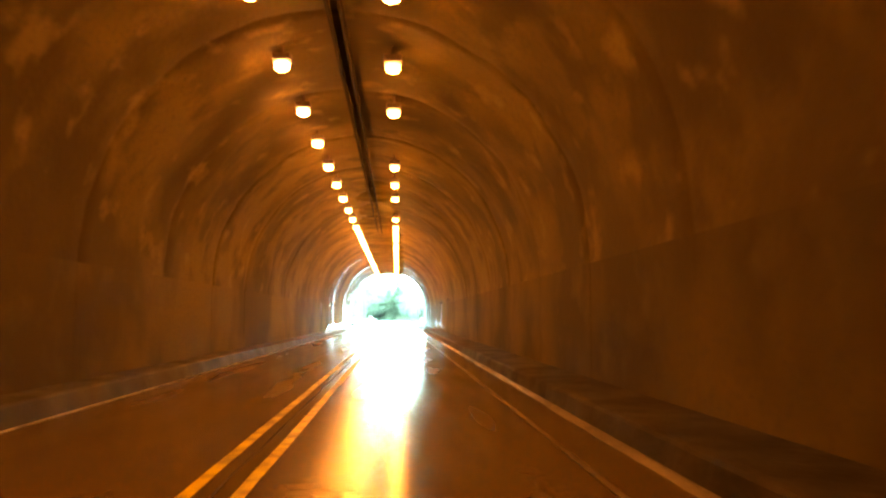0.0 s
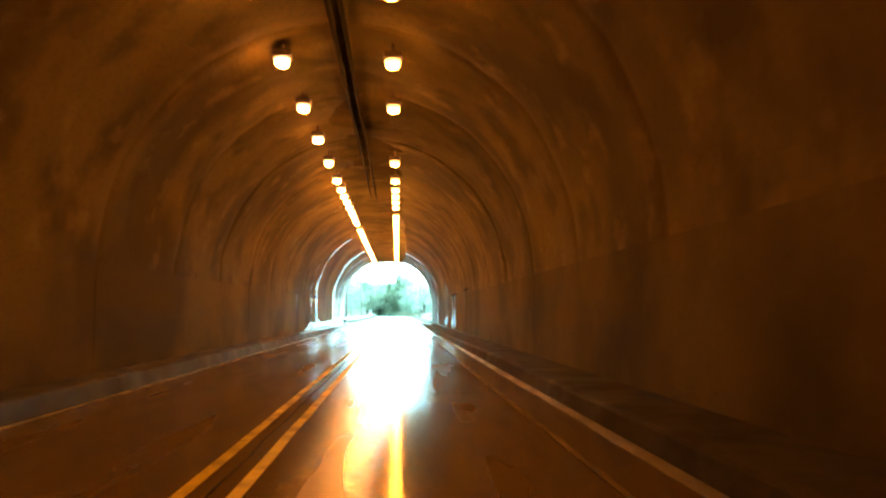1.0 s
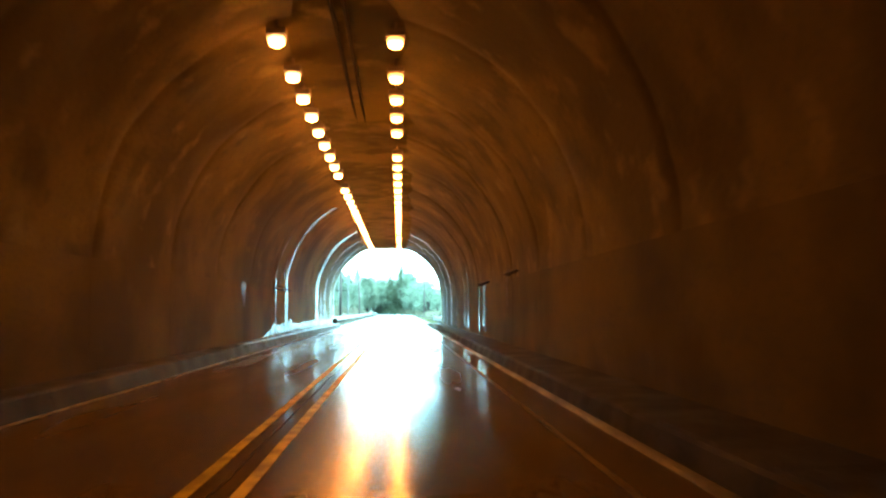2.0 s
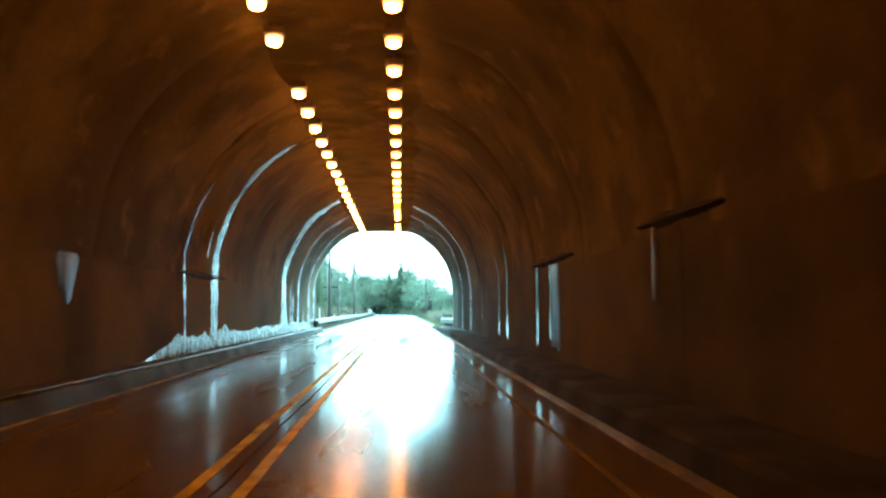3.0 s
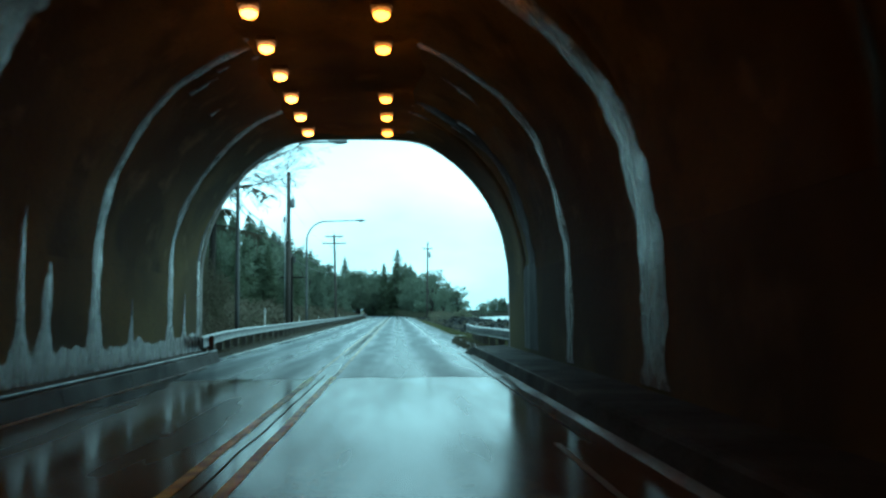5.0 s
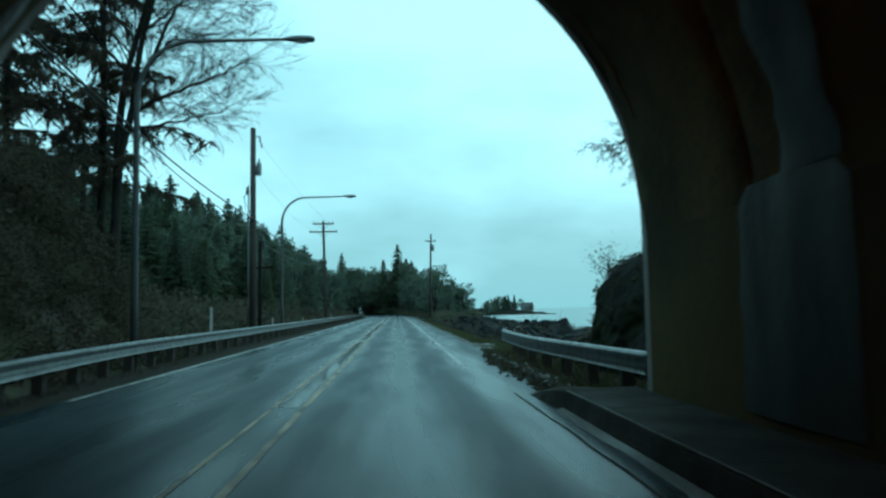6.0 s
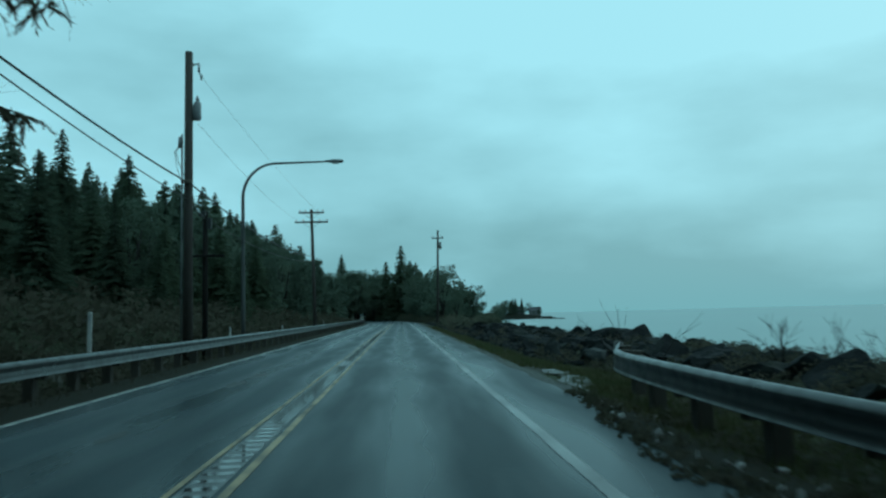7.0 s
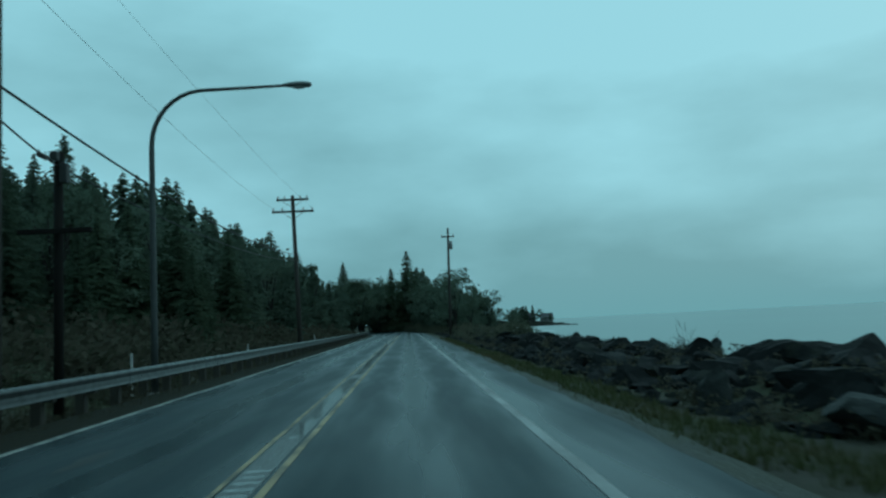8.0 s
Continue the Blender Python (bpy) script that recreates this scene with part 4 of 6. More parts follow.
spots = []
for _ in range(13000):
    y = 93.5 + 95 * random.random() ** 1.6
    x = random.uniform(4.66, 8.3)
    if x > 8.3 - 2.3 * smooth(112, 122, y) + 0.4 * nz(y * 0.4, 7.7):
        continue
    if x < 5.75 and 109.0 < y < 115.3:
        continue
    if nz(x * 0.6, y * 0.4, 3.3) + 0.45 * smooth(4.5, 5.2, x) > 0.06:
        spots.append((x, y, land(x, y)))
blades("grass", spots, 0.16, 0.012, M_GRASS, "short wet grass on the verge", "grass", 5)
spots = []
for _ in range(5000):
    y = 93.5 + 110 * random.random() ** 1.5
    x = -4.35 - 4.2 * random.random()
    spots.append((x, y, land(x, y)))
blades("verge_grass", spots, 0.30, 0.014, M_DEAD, "rough dead grass behind the guard rail", "grass", 4)
tagged(new("shoulder", mesh_of("shoulder", ribbon(4.48, 4.78, 108.6, 230, 0.0012, 0.25, 0.14, 0.0), M_GRAVEL)), "wet gravel shoulder beside the asphalt", "shoulder", kind="structure")
bm = bmesh.new()
last = None
for k in range(70):
    y = 95.3 + 0.2 * k
    x = 4.20 + 0.5 * smooth(103.5, 109.0, y) + 0.14 * nz(y * 0.7, 2.0) + 0.06 * nz(y * 3.1, 5.0)
    row = [bm.verts.new((min(x, 4.84), y, 0.0014)), bm.verts.new((4.86, y, 0.0014))]
    if last:
        bm.faces.new((last[0], last[1], row[1], row[0]))
    last = row
tagged(new("shoulder_soil", mesh_of("shoulder_soil", bm, M_LITTER)), "dark soil and dead leaves washed over the road edge", "soil", kind="structure")
tagged(new("shoulder_west", mesh_of("shoulder_west", ribbon(-4.95, -3.86, 93.5, 230, 0.0016, 0.5, 0.06), M_LITTER)), "dark wet soil and litter below the guard rail", "shoulder", kind="structure")


def leaf_cloud(name, centres, leaf, per, material, label, category, squash=0.8):
    """Loose masses of small leaves round many centres."""
    verts, faces = [], []
    for x, y, z, r in centres:
        for _ in range(int(per * r * r) + 6):
            d = Vector((random.gauss(0, 1), random.gauss(0, 1), random.gauss(0, 1))).normalized() * r * random.random() ** 0.45
            c = Vector((x, y, z)) + Vector((d.x, d.y, d.z * squash))
            a = Vector((random.gauss(0, 1), random.gauss(0, 1), random.gauss(0, 1))).normalized()
            b = a.orthogonal().normalized()
            s = leaf * random.uniform(0.6, 1.5)
            k = len(verts)
            verts += [c + a * s, c - a * s * 0.2 + b * s * 0.45, c - a * s * 0.8, c - a * s * 0.2 - b * s * 0.45]
            faces.append((k, k + 1, k + 2, k + 3))
    me = bpy.data.meshes.new(name)
    me.from_pydata([tuple(v) for v in verts], [], faces)
    me.materials.append(material)
    return tagged(new(name, me), label, category, kind="stuff")


centres = []
for _ in range(420):
    y = 94 + 40 * random.random() ** 1.3
    d = 4.2 + 7.5 * random.random()
    x = -4.3 - d
    r = random.uniform(0.35, 0.95) * (0.55 + 0.06 * d)
    centres.append((x, y, land(x, y) + 0.5 * r, r))
leaf_cloud("undergrowth", centres, 0.065, 330, M_BROAD, "tangled evergreen undergrowth on the roadside bank", "undergrowth")
centres = []
for _ in range(420):
    y = 94.5 + 18 * random.random()
    d = 1.5 + 8.0 * random.random() ** 1.4
    x = -4.3 - d
    r = random.uniform(0.35, 0.85)
    centres.append((x, y, land(x, y) + 0.35 * r, r))
for _ in range(420):
    y = 94.5 + 14.5 * random.random()
    x = -4.3 - random.uniform(1.5, 4.6)
    r = random.uniform(0.22, 0.5)
    centres.append((x, y, land(x, y) + 0.15 * r, r))
for _ in range(110):
    y = 102.5 + 7.0 * random.random()
    x = -6.7 - 3.6 * random.random()
    r = random.uniform(0.45, 0.85)
    centres.append((x, y, land(x, y) + random.uniform(0.5, 1.9), r))
leaf_cloud("bank_brush", centres, 0.062, 330, M_BANK, "dense dark brush covering the steep roadside bank", "brush")
centres = []
for _ in range(620):
    y = 108 + 95 * random.random() ** 1.4
    x = -4.3 - random.uniform(0.8, 5.0)
    r = random.uniform(0.2, 0.55)
    centres.append((x, y, land(x, y) + 0.35 * r, r))
for px, py in ((-6.05, 115.4), (-6.0, 131.0), (-6.1, 147.0), (-5.9, 172.0)):
    for _ in range(4):
        centres.append((px + random.uniform(-0.2, 0.3), py - random.uniform(0.3, 0.8), random.uniform(0.0, 0.35), 0.38))
leaf_cloud("verge_brush", centres, 0.08, 260, M_DEAD, "low dead brush and bramble behind the guard rail", "brush")
centres = []
for _ in range(330):
    y = 130 + 110 * random.random()
    x = -7.0 - 7.0 * random.random()
    r = random.uniform(0.5, 1.3)
    centres.append((x, y, land(x, y) + 0.4 * r, r))
# added clumps that stand for the lighter haze over the tree feet
for _ in range(330):
    y = 113 + 105 * random.random() ** 1.3
    x = -8.0 - 13.0 * random.random()
    r = random.uniform(0.7, 1.5)
    centres.append((x, y, land(x, y) + 0.8 * r, r))
leaf_cloud("undergrowth_far", centres, 0.18, 70, M_DEAD, "low brush along the wood's edge, with clumps added to lighten it", "undergrowth")
# brush put in where haze makes the far wood's dark foot lighter
centres = []
for _ in range(70):
    y = 262 + 24 * random.random()
    x = road_x(y) + 6.5 + 11 * random.random()
    r = random.uniform(0.7, 1.7)
    centres.append((x, y, land(x, y) + 0.5 * r, r))
leaf_cloud("undergrowth_bend", centres, 0.2, 55, M_BROAD, "brush added to lighten the foot of the wood at the bend", "undergrowth")
centres = []
pick = [v.co.copy() for v in cliff.data.vertices]
for _ in range(1900):
    p = random.choice(pick)
    if p.z < 1.0 and random.random() < 0.6 or nz(p.x * 0.7, p.y * 0.7, p.z * 0.7 + 2) < -0.12:
        continue
    r = random.uniform(0.10, 0.34) * (0.6 + 0.07 * p.z)
    centres.append((p.x, p.y, p.z + 0.1 * r, r))
leaf_cloud("cliff_growth", centres, 0.038, 720, M_MOSS, "moss and ivy clumps on the cliff", "cliff growth", 0.6)
spots = [tuple(p) for p in pick if p.z > 2.75 and p.y > 97 and p.x < 12.5 and random.random() < 0.28]
blades("cliff_grass", spots, 0.34, 0.011, M_MOSS, "rough hanging grass and fern on the cliff top", "grass", 7)
spots = [tuple(p) for p in pick if p.z > 2.9 and 98 < p.y < 105 and p.x < 11.0 and random.random() < 0.35]
blades("fern", spots, 0.62, 0.022, M_DEAD, "brown dead fern fronds along the cliff edge", "fern", 6)
spots = []
for _ in range(900):
    y = random.gauss(110.2, 2.2)
    x = random.gauss(5.75 + 0.12 * (y - 110), 0.4)
    if x > 4.75:
        spots.append((x, y, land(x, y)))
blades("grass_tuft", spots, 0.17, 0.012, M_GRASS, "bright green wet grass round the rail's end", "grass", 7)
centres = []
for _ in range(420):
    y = 93.6 + 14.5 * random.random()
    x = 4.35 + 2.4 * random.random() ** 0.9
    r = random.uniform(0.05, 0.2) * (1 if x > 4.7 else 0.5)
    centres.append((x, y, land(x, y) + 0.3 * r, r))
for _ in range(520):
    y = 107 + 90 * random.random() ** 1.6
    x = 7.5 - 1.2 * smooth(112, 122, y) + (3.4 + 1.2 * smooth(112, 122, y)) * random.random()
    r = random.uniform(0.12, 0.42)
    centres.append((x, y, land(x, y) + 0.45 * r, r))
for _ in range(300):
    y = 95.6 + 13.5 * random.random()
    x = 4.22 + 0.5 * smooth(103.5, 109.0, y) + random.gauss(0, 0.12)
    centres.append((x, y, 0.01, random.uniform(0.03, 0.08)))
leaf_cloud("litter", centres, 0.05, 520, M_DEAD, "dead leaves and low brush among the shore rocks", "brush", 0.7)
for k, (x, y, rx, ry) in enumerate(((5.05, 109.8, 0.14, 0.8), (5.2, 111.2, 0.30, 1.0), (5.5, 112.7, 0.30, 0.8), (5.35, 114.2, 0.26, 0.8))):
    patch("trim_silt_%d" % (k + 1), x, y, rx, ry, 8.0 + 3 * k, M_SAND, "pale wet sand washed onto the verge", "sand", land(x, y) + 0.05)


# ---- guard rails
W_BEAM = [(0.089, -0.004), (0.091, 0.002), (0.083, 0.008), (0.082, 0.085), (0.078, 0.112), (0.070, 0.136), (0.068, 0.156), (0.069, 0.172), (0.076, 0.200), (0.082, 0.227), (0.077, 0.270), (0.036, 0.302), (0.004, 0.312), (0.0, 0.307), (0.030, 0.296), (0.068, 0.264), (0.072, 0.227), (0.066, 0.205), (0.060, 0.176), (0.059, 0.156), (0.061, 0.136), (0.068, 0.107), (0.072, 0.085), (0.074, 0.006)]


def rail_path(points, step):
    """Even points along a bent line, and the line's heading there."""
    out, left = [], 0.0
    for a, b in zip(points, points[1:]):
        a, b = Vector(a), Vector(b)
        d = (b - a).length
        s = left
        while s < d:
            out.append(a + (b - a) * (s / d))
            s += step
        left = s - d
    out.append(Vector(points[-1]))
    return out


def bend(points, n=8):
    """A smooth line through points (Catmull-Rom)."""
    p = [Vector(q) for q in points]
    p = [p[0] * 2 - p[1]] + p + [p[-1] * 2 - p[-2]]
    out = []
    for i in range(1, len(p) - 2):
        for k in range(n):
            t = k / n
            out.append(0.5 * (2 * p[i] + (p[i + 1] - p[i - 1]) * t + (2 * p[i - 1] - 5 * p[i] + 4 * p[i + 1] - p[i + 2]) * t * t + (3 * p[i] - p[i - 1] - 3 * p[i + 1] + p[i + 2]) * t ** 3))
    out.append(p[-2])
    return out


def guard_rail(points, side, label, top=0.75, posts_from=0.6, turned_end=False):
    """A W-beam rail in bolted lengths on wooden posts with blocks. side: +1 where its face looks to +x."""
    rail = thing("guard_rail", label, "guard rail", tuple(points[0]))
    origin = Vector(points[0])
    line = bend([Vector(p) - origin for p in points])
    even = rail_path(line, 0.4)
    prof = [(side * a, u + top - 0.312) for a, u in W_BEAM]
    # lengths of about 3.8 m that lap a little
    k = 0
    while k < len(even) - 1:
        e = min(k + 10, len(even) - 1)
        bm = bmesh.new()
        shift = Vector((0.006 * side * ((k // 10) % 2), 0, 0))
        sweep(bm, prof, [p + shift for p in even[k : e + 1]], True, False)
        bmesh.ops.recalc_face_normals(bm, faces=bm.faces)
        beam = part("beam", bm, M_STEEL, rail, "ribbed galvanised beam", True)
        k = e
    if turned_end:
        bm = bmesh.new()
        p = even[-1]
        add_tube(bm, [p + Vector((side * 0.06, -0.02, top - 0.33)), p + Vector((side * 0.06, -0.02, top + 0.01))], [0.1, 0.1], 14)
        part("end_buffer", bm, M_STEEL, rail, "rounded steel end piece", True)
    post_mesh = block_mesh = None
    dist = rail_path(line, 1.905)
    for i, p in enumerate(dist[:-1]):
        if i == 0 and posts_from > 0:
            p = p + Vector((0, posts_from, 0))
        q = p + origin
        g = land(q.x - side * 0.35, q.y)
        if post_mesh is None:
            bm = bmesh.new()
            add_box(bm, -0.1, 0.1, -0.1, 0.1, -1.3, 0.0, 0.012)
            post_mesh = mesh_of("post", bm, M_POST)
            bm = bmesh.new()
            add_box(bm, -0.1, 0.1, -0.075, 0.075, -0.18, 0.18, 0.008)
            block_mesh = mesh_of("block", bm, M_POST)
        post = new("post", post_mesh)
        post.parent = rail
        post.matrix_basis = pose(p.x - side * 0.32, p.y, p.z + top - 0.13, 0, 0, random.uniform(-4, 4))
        block = new("block", block_mesh)
        block.parent = rail
        block.matrix_basis = pose(p.x - side * 0.11, p.y, p.z + top - 0.215)
    return rail


guard_rail([(-3.78, 91.6, 0.0), (-4.35, 96.0, 0.0), (-4.75, 101, 0.0), (-4.9, 108, 0), (-4.9, 125, 0), (-4.9, 160, 0), (-4.9, 225, 0), (-5.6, 250, 0), (-8.5, 275, 0)], 1, "galvanised guard rail on dark wooden posts beside the wood", 0.75, 1.6)
guard_rail([(5.08, 93.2, 0.03), (4.93, 97.0, 0.01), (4.82, 101, -0.01), (4.86, 104.5, 0.0), (5.08, 107.4, 0.0), (5.55, 109.2, 0.0), (6.02, 110.8, -0.02), (6.3, 111.7, -0.04)], -1, "galvanised guard rail with a flared end above the shore", 0.75, 0.5, True)

# ---- rumble strip between the yellow lines
rumble = tagged(new("rumble_strip"), "milled rumble strip holding rainwater between the yellow lines", "rumble strip", kind="structure")
bm = bmesh.new()
ring = [bm.verts.new((0.145 * math.cos(a) * (1 if abs(math.cos(a)) < 0.9 else 1.02), 0.062 * math.sin(a), 0.0)) for a in [2 * math.pi * k / 14 for k in range(14)]]
for v in ring:
    v.co.x = max(-0.14, min(0.14, v.co.x * 1.35))
bm.faces.new(ring)
groove_mesh = mesh_of("groove", bm, M_WATER_FILM)
for k in range(250):
    y = 94.6 + 0.305 * k
    if nz(y * 0.35, 9.1) < -0.28:
        continue
    g = new("groove", groove_mesh)
    g.parent = rumble
    g.matrix_basis = Matrix.LocRotScale((0.04, y, 0.0075), None, (1, random.uniform(0.8, 1.15), 1))
bed = part("bed", ribbon(-0.115, 0.195, 94.4, 171, 0.0042, 0.5, 0.01), mat("milled_asphalt", (0.03, 0.03, 0.03), 0.35, spots=((20.0, 0.45, 0.7, (0.05, 0.05, 0.05), 0.6),), rough_var=0.2), rumble)


# ---- street lamps
def street_lamp(at, height, reach, name="street_lamp"):
    lamp = thing(name, "tall grey davit street lamp, unlit, behind the guard rail", "street lamp", at, group="street lamps")
    bm = bmesh.new()
    r, up = 1.5, 1.6
    pts = [(0, 0, -0.6), (0, 0, 2), (0, 0, height - up - 0.12)]
    for k in range(1, 9):
        a = math.pi / 2 * k / 8 * 0.96
        pts.append((r * (1 - math.cos(a)), 0, height - up - 0.12 + up * math.sin(a)))
    pts.append((reach - 0.75, 0, height - 0.06))
    add_tube(bm, pts, [0.10, 0.095, 0.075] + [0.068 - 0.002 * k for k in range(8)] + [0.04], 12)
    part("pole", bm, M_LAMP_POLE, lamp, "", True)
    bm = bmesh.new()
    add_box(bm, -0.2, 0.2, -0.2, 0.2, -0.35, 0.03, 0.02)
    part("base", bm, M_DECK, lamp)
    bm = bmesh.new()
    rows = []
    for f, w, h0, h1 in ((0.0, 0.05, -0.03, 0.04), (0.18, 0.10, -0.06, 0.08), (0.45, 0.165, -0.09, 0.10), (0.75, 0.16, -0.08, 0.085), (0.86, 0.10, -0.05, 0.05)):
        x = reach - 0.86 + f
        rows.append([bm.verts.new((x, w * math.cos(a), height - 0.05 + (h1 if math.sin(a) > 0 else -h0) * math.sin(a))) for a in [2 * math.pi * k / 12 for k in range(12)]])
    for a, b in zip(rows, rows[1:]):
        for k in range(12):
            bm.faces.new((a[k], a[(k + 1) % 12], b[(k + 1) % 12], b[k]))
    bm.faces.new(rows[0][::-1])
    bm.faces.new(rows[-1])
    head = part("lamp_head", bm, M_LAMP_HEAD, lamp, "dark cobra lamp head", True)
    bm = bmesh.new()
    made = bmesh.ops.create_uvsphere(bm, u_segments=12, v_segments=6, radius=1)["verts"]
    for v in made:
        v.co = Vector((reach - 0.36 + v.co.x * 0.2, v.co.y * 0.12, height - 0.12 + v.co.z * 0.05))
    part("lens", bm, M_GLASS_DIM, head, "unlit glass lens", True)
    return lamp


street_lamp((-5.25, 103.6, -0.1), 9.0, 4.75)
street_lamp((-5.5, 131.4, -0.1), 8.8, 4.65)


# ---- utility poles and wires
def pole_body(thing_ob, height, r0, r1, lean=(0, 0), timber=M_POLE):
    bm = bmesh.new()
    add_tube(bm, [(0, 0, -1.0), (lean[0] * 0.5, lean[1] * 0.5, height * 0.5), (lean[0], lean[1], height)], [r0, (r0 + r1) / 2, r1], 14)
    return part("pole", bm, timber, thing_ob, "", True)


def insulator(parent, at, size=0.09):
    bm = bmesh.new()
    x, y, z = at
    add_tube(bm, [(x, y, z), (x, y, z + 0.5 * size), (x, y, z + 0.6 * size), (x, y, z + 1.3 * size), (x, y, z + 1.4 * size), (x, y, z + 2 * size)], [0.25 * size, 0.25 * size, 0.7 * size, 0.6 * size, 0.4 * size, 0.35 * size], 10)
    return part("insulator", bm, M_CERAMIC, parent, "", True)


P1, P2, P3 = Vector((-5.84, 123.5, -0.1)), Vector((-5.4, 160.3, -0.1)), Vector((-6.02, 126.6, -0.1))
pole = thing("utility_pole", "tall dark wooden utility pole with a transformer", "utility pole", tuple(P1), group="utility poles")
pole_body(pole, 11.25, 0.175, 0.135)
bm = bmesh.new()
add_tube(bm, [(0.31, 0, 8.72), (0.31, 0, 8.76), (0.31, 0, 9.33), (0.31, 0, 9.40)], [0.11, 0.135, 0.135, 0.09], 16)
add_box(bm, 0.14, 0.24, -0.05, 0.05, 8.7, 9.25)
can = part("transformer", bm, M_CAN, pole, "grey transformer can", True)
insulator(can, (0.31, 0, 9.39), 0.11)
bm = bmesh.new()
add_tube(bm, [(0.1, 0, 10.75), (0.36, 0, 10.82)], [0.035, 0.03], 8)
add_tube(bm, [(0.36, 0, 10.82), (0.36, 0, 10.5)], [0.045, 0.045], 8)
add_tube(bm, [(0.36, 0.0, 10.5), (0.46, 0, 10.35), (0.44, 0, 10.2)], [0.03, 0.05, 0.03], 8)
part("cutout", bm, M_CERAMIC, pole, "grey fuse cutout", True)
bm = bmesh.new()
add_tube(bm, [(-0.23, 0, 0.0), (-0.23, 0, 4.0), (-0.23, 0, 8.2)], [0.035] * 3, 8)
add_tube(bm, [(-0.30, 0, 7.7), (-0.30, 0, 8.1)], [0.09, 0.06], 8)
part("riser", bm, M_CAN, pole, "grey cable riser and weatherhead", True)
for dx, z0, z1, bow in ((-0.2, 7.9, 6.5, 0.22), (-0.17, 7.9, 5.95, 0.30)):
    bm = bmesh.new()
    add_tube(bm, [(dx, -0.05, z0), (dx - bow, -0.08, z0 - 0.35), (dx - bow * 0.7, -0.08, (z0 + z1) / 2), (-0.05, -0.12, z1)], [0.012] * 4, 6)
    part("drip_loop", bm, M_WIRE, pole, "black drip loop of cable", True)
bm = bmesh.new()
add_box(bm, -0.2, 0.2, -0.25, -0.16, 6.38, 6.5, 0.012)
part("bracket", bm, M_FIXTURE, pole, "dark steel cable bracket")

tpole = thing("utility_pole", "wooden utility pole with two crossarms above the road", "utility pole", tuple(P2), group="utility poles")
pole_body(tpole, 10.55, 0.17, 0.12, (-0.25, 0))
for z, half in ((9.45, 1.38), (10.25, 1.05)):
    bm = bmesh.new()
    add_box(bm, -0.23 - half, -0.23 + half, -0.2, -0.08, z - 0.06, z + 0.07, 0.01)
    arm = part("crossarm", bm, M_POLE, tpole)
    for dx in (-half + 0.1, -half * 0.5, half * 0.5, half - 0.1):
        insulator(arm, (-0.23 + dx, -0.14, z + 0.07), 0.1)
    bm = bmesh.new()
    for sgn in (-1, 1):
        add_tube(bm, [(-0.23, -0.16, z - 0.55), (-0.23 + sgn * 0.7, -0.16, z - 0.05)], [0.015, 0.015], 6)
    part("brace", bm, M_STEEL, tpole)

stub = thing("utility_pole", "short dark wooden pole with cable boxes on top", "utility pole", tuple(P3), group="utility poles")
pole_body(stub, 5.8, 0.11, 0.10, timber=M_POLE_TARRED)
for x, z, h in ((0.2, 5.3, 0.45), (-0.02, 5.7, 0.2)):
    bm = bmesh.new()
    add_box(bm, x - 0.09, x + 0.09, -0.24, -0.08, z - h / 2, z + h / 2, 0.02)
    part("box", bm, M_WIRE, stub, "black cable box")
bm = bmesh.new()
add_box(bm, -0.8, 0.8, -0.24, -0.14, 3.95, 4.06, 0.01)
part("crossarm", bm, M_POLE_TARRED, stub)

far_pole = thing("utility_pole", "distant wooden utility pole among the shore trees", "utility pole", (6.9, 205.0, -0.2), group="utility poles")
pole_body(far_pole, 13.6, 0.2, 0.13, (0.3, 0))
bm = bmesh.new()
add_box(bm, -0.6, 1.1, -0.2, -0.08, 12.4, 12.55, 0.01)
arm = part("crossarm", bm, M_POLE, far_pole)
for dx in (-0.5, 0.2, 0.9):
    insulator(arm, (dx, -0.14, 12.55), 0.12)
bm = bmesh.new()
add_tube(bm, [(0.6, -0.1, 10.9), (0.6, -0.1, 11.9)], [0.2, 0.2], 12)
part("transformer", bm, M_CAN, far_pole, "grey transformer can", True)


def wire(a, b, sag, r, label="black overhead cable sagging between poles"):
    a, b = Vector(a), Vector(b)
    bm = bmesh.new()
    pts = []
    for k in range(19):
        t = k / 18
        pts.append(a.lerp(b, t) - Vector((0, 0, sag * 4 * t * (1 - t))))
    add_tube(bm, pts, [r] * 19, 6)
    return tagged(new("overhead_wire", mesh_of("overhead_wire", bm, M_WIRE, True)), label, "wire", "overhead wires")


wire(P1 + Vector((0.0, 0, 6.42)), (-6.5, 86.0, 9.5), 0.85, 0.028)
wire(P1 + Vector((0.0, 0, 5.8)), (-6.55, 86.0, 9.75), 0.85, 0.018)
wire(P1 + Vector((0.0, 0, 6.45)), P2 + Vector((-0.2, 0, 6.6)), 0.6, 0.028)
wire(P1 + Vector((0.0, 0, 5.85)), P3 + Vector((0, 0, 5.5)), 0.05, 0.02)
wire(P3 + Vector((0, 0, 5.5)), P2 + Vector((-0.2, 0, 6.2)), 0.5, 0.02)
wire(P1 + Vector((0.31, 0, 8.62)), P2 + Vector((-1.5, -0.14, 9.7)), 0.35, 0.005, "thin overhead power wire between the poles")
wire(P1 + Vector((0.40, 0, 10.4)), P2 + Vector((1.0, -0.14, 9.7)), 0.35, 0.004, "thin overhead power wire between the poles")


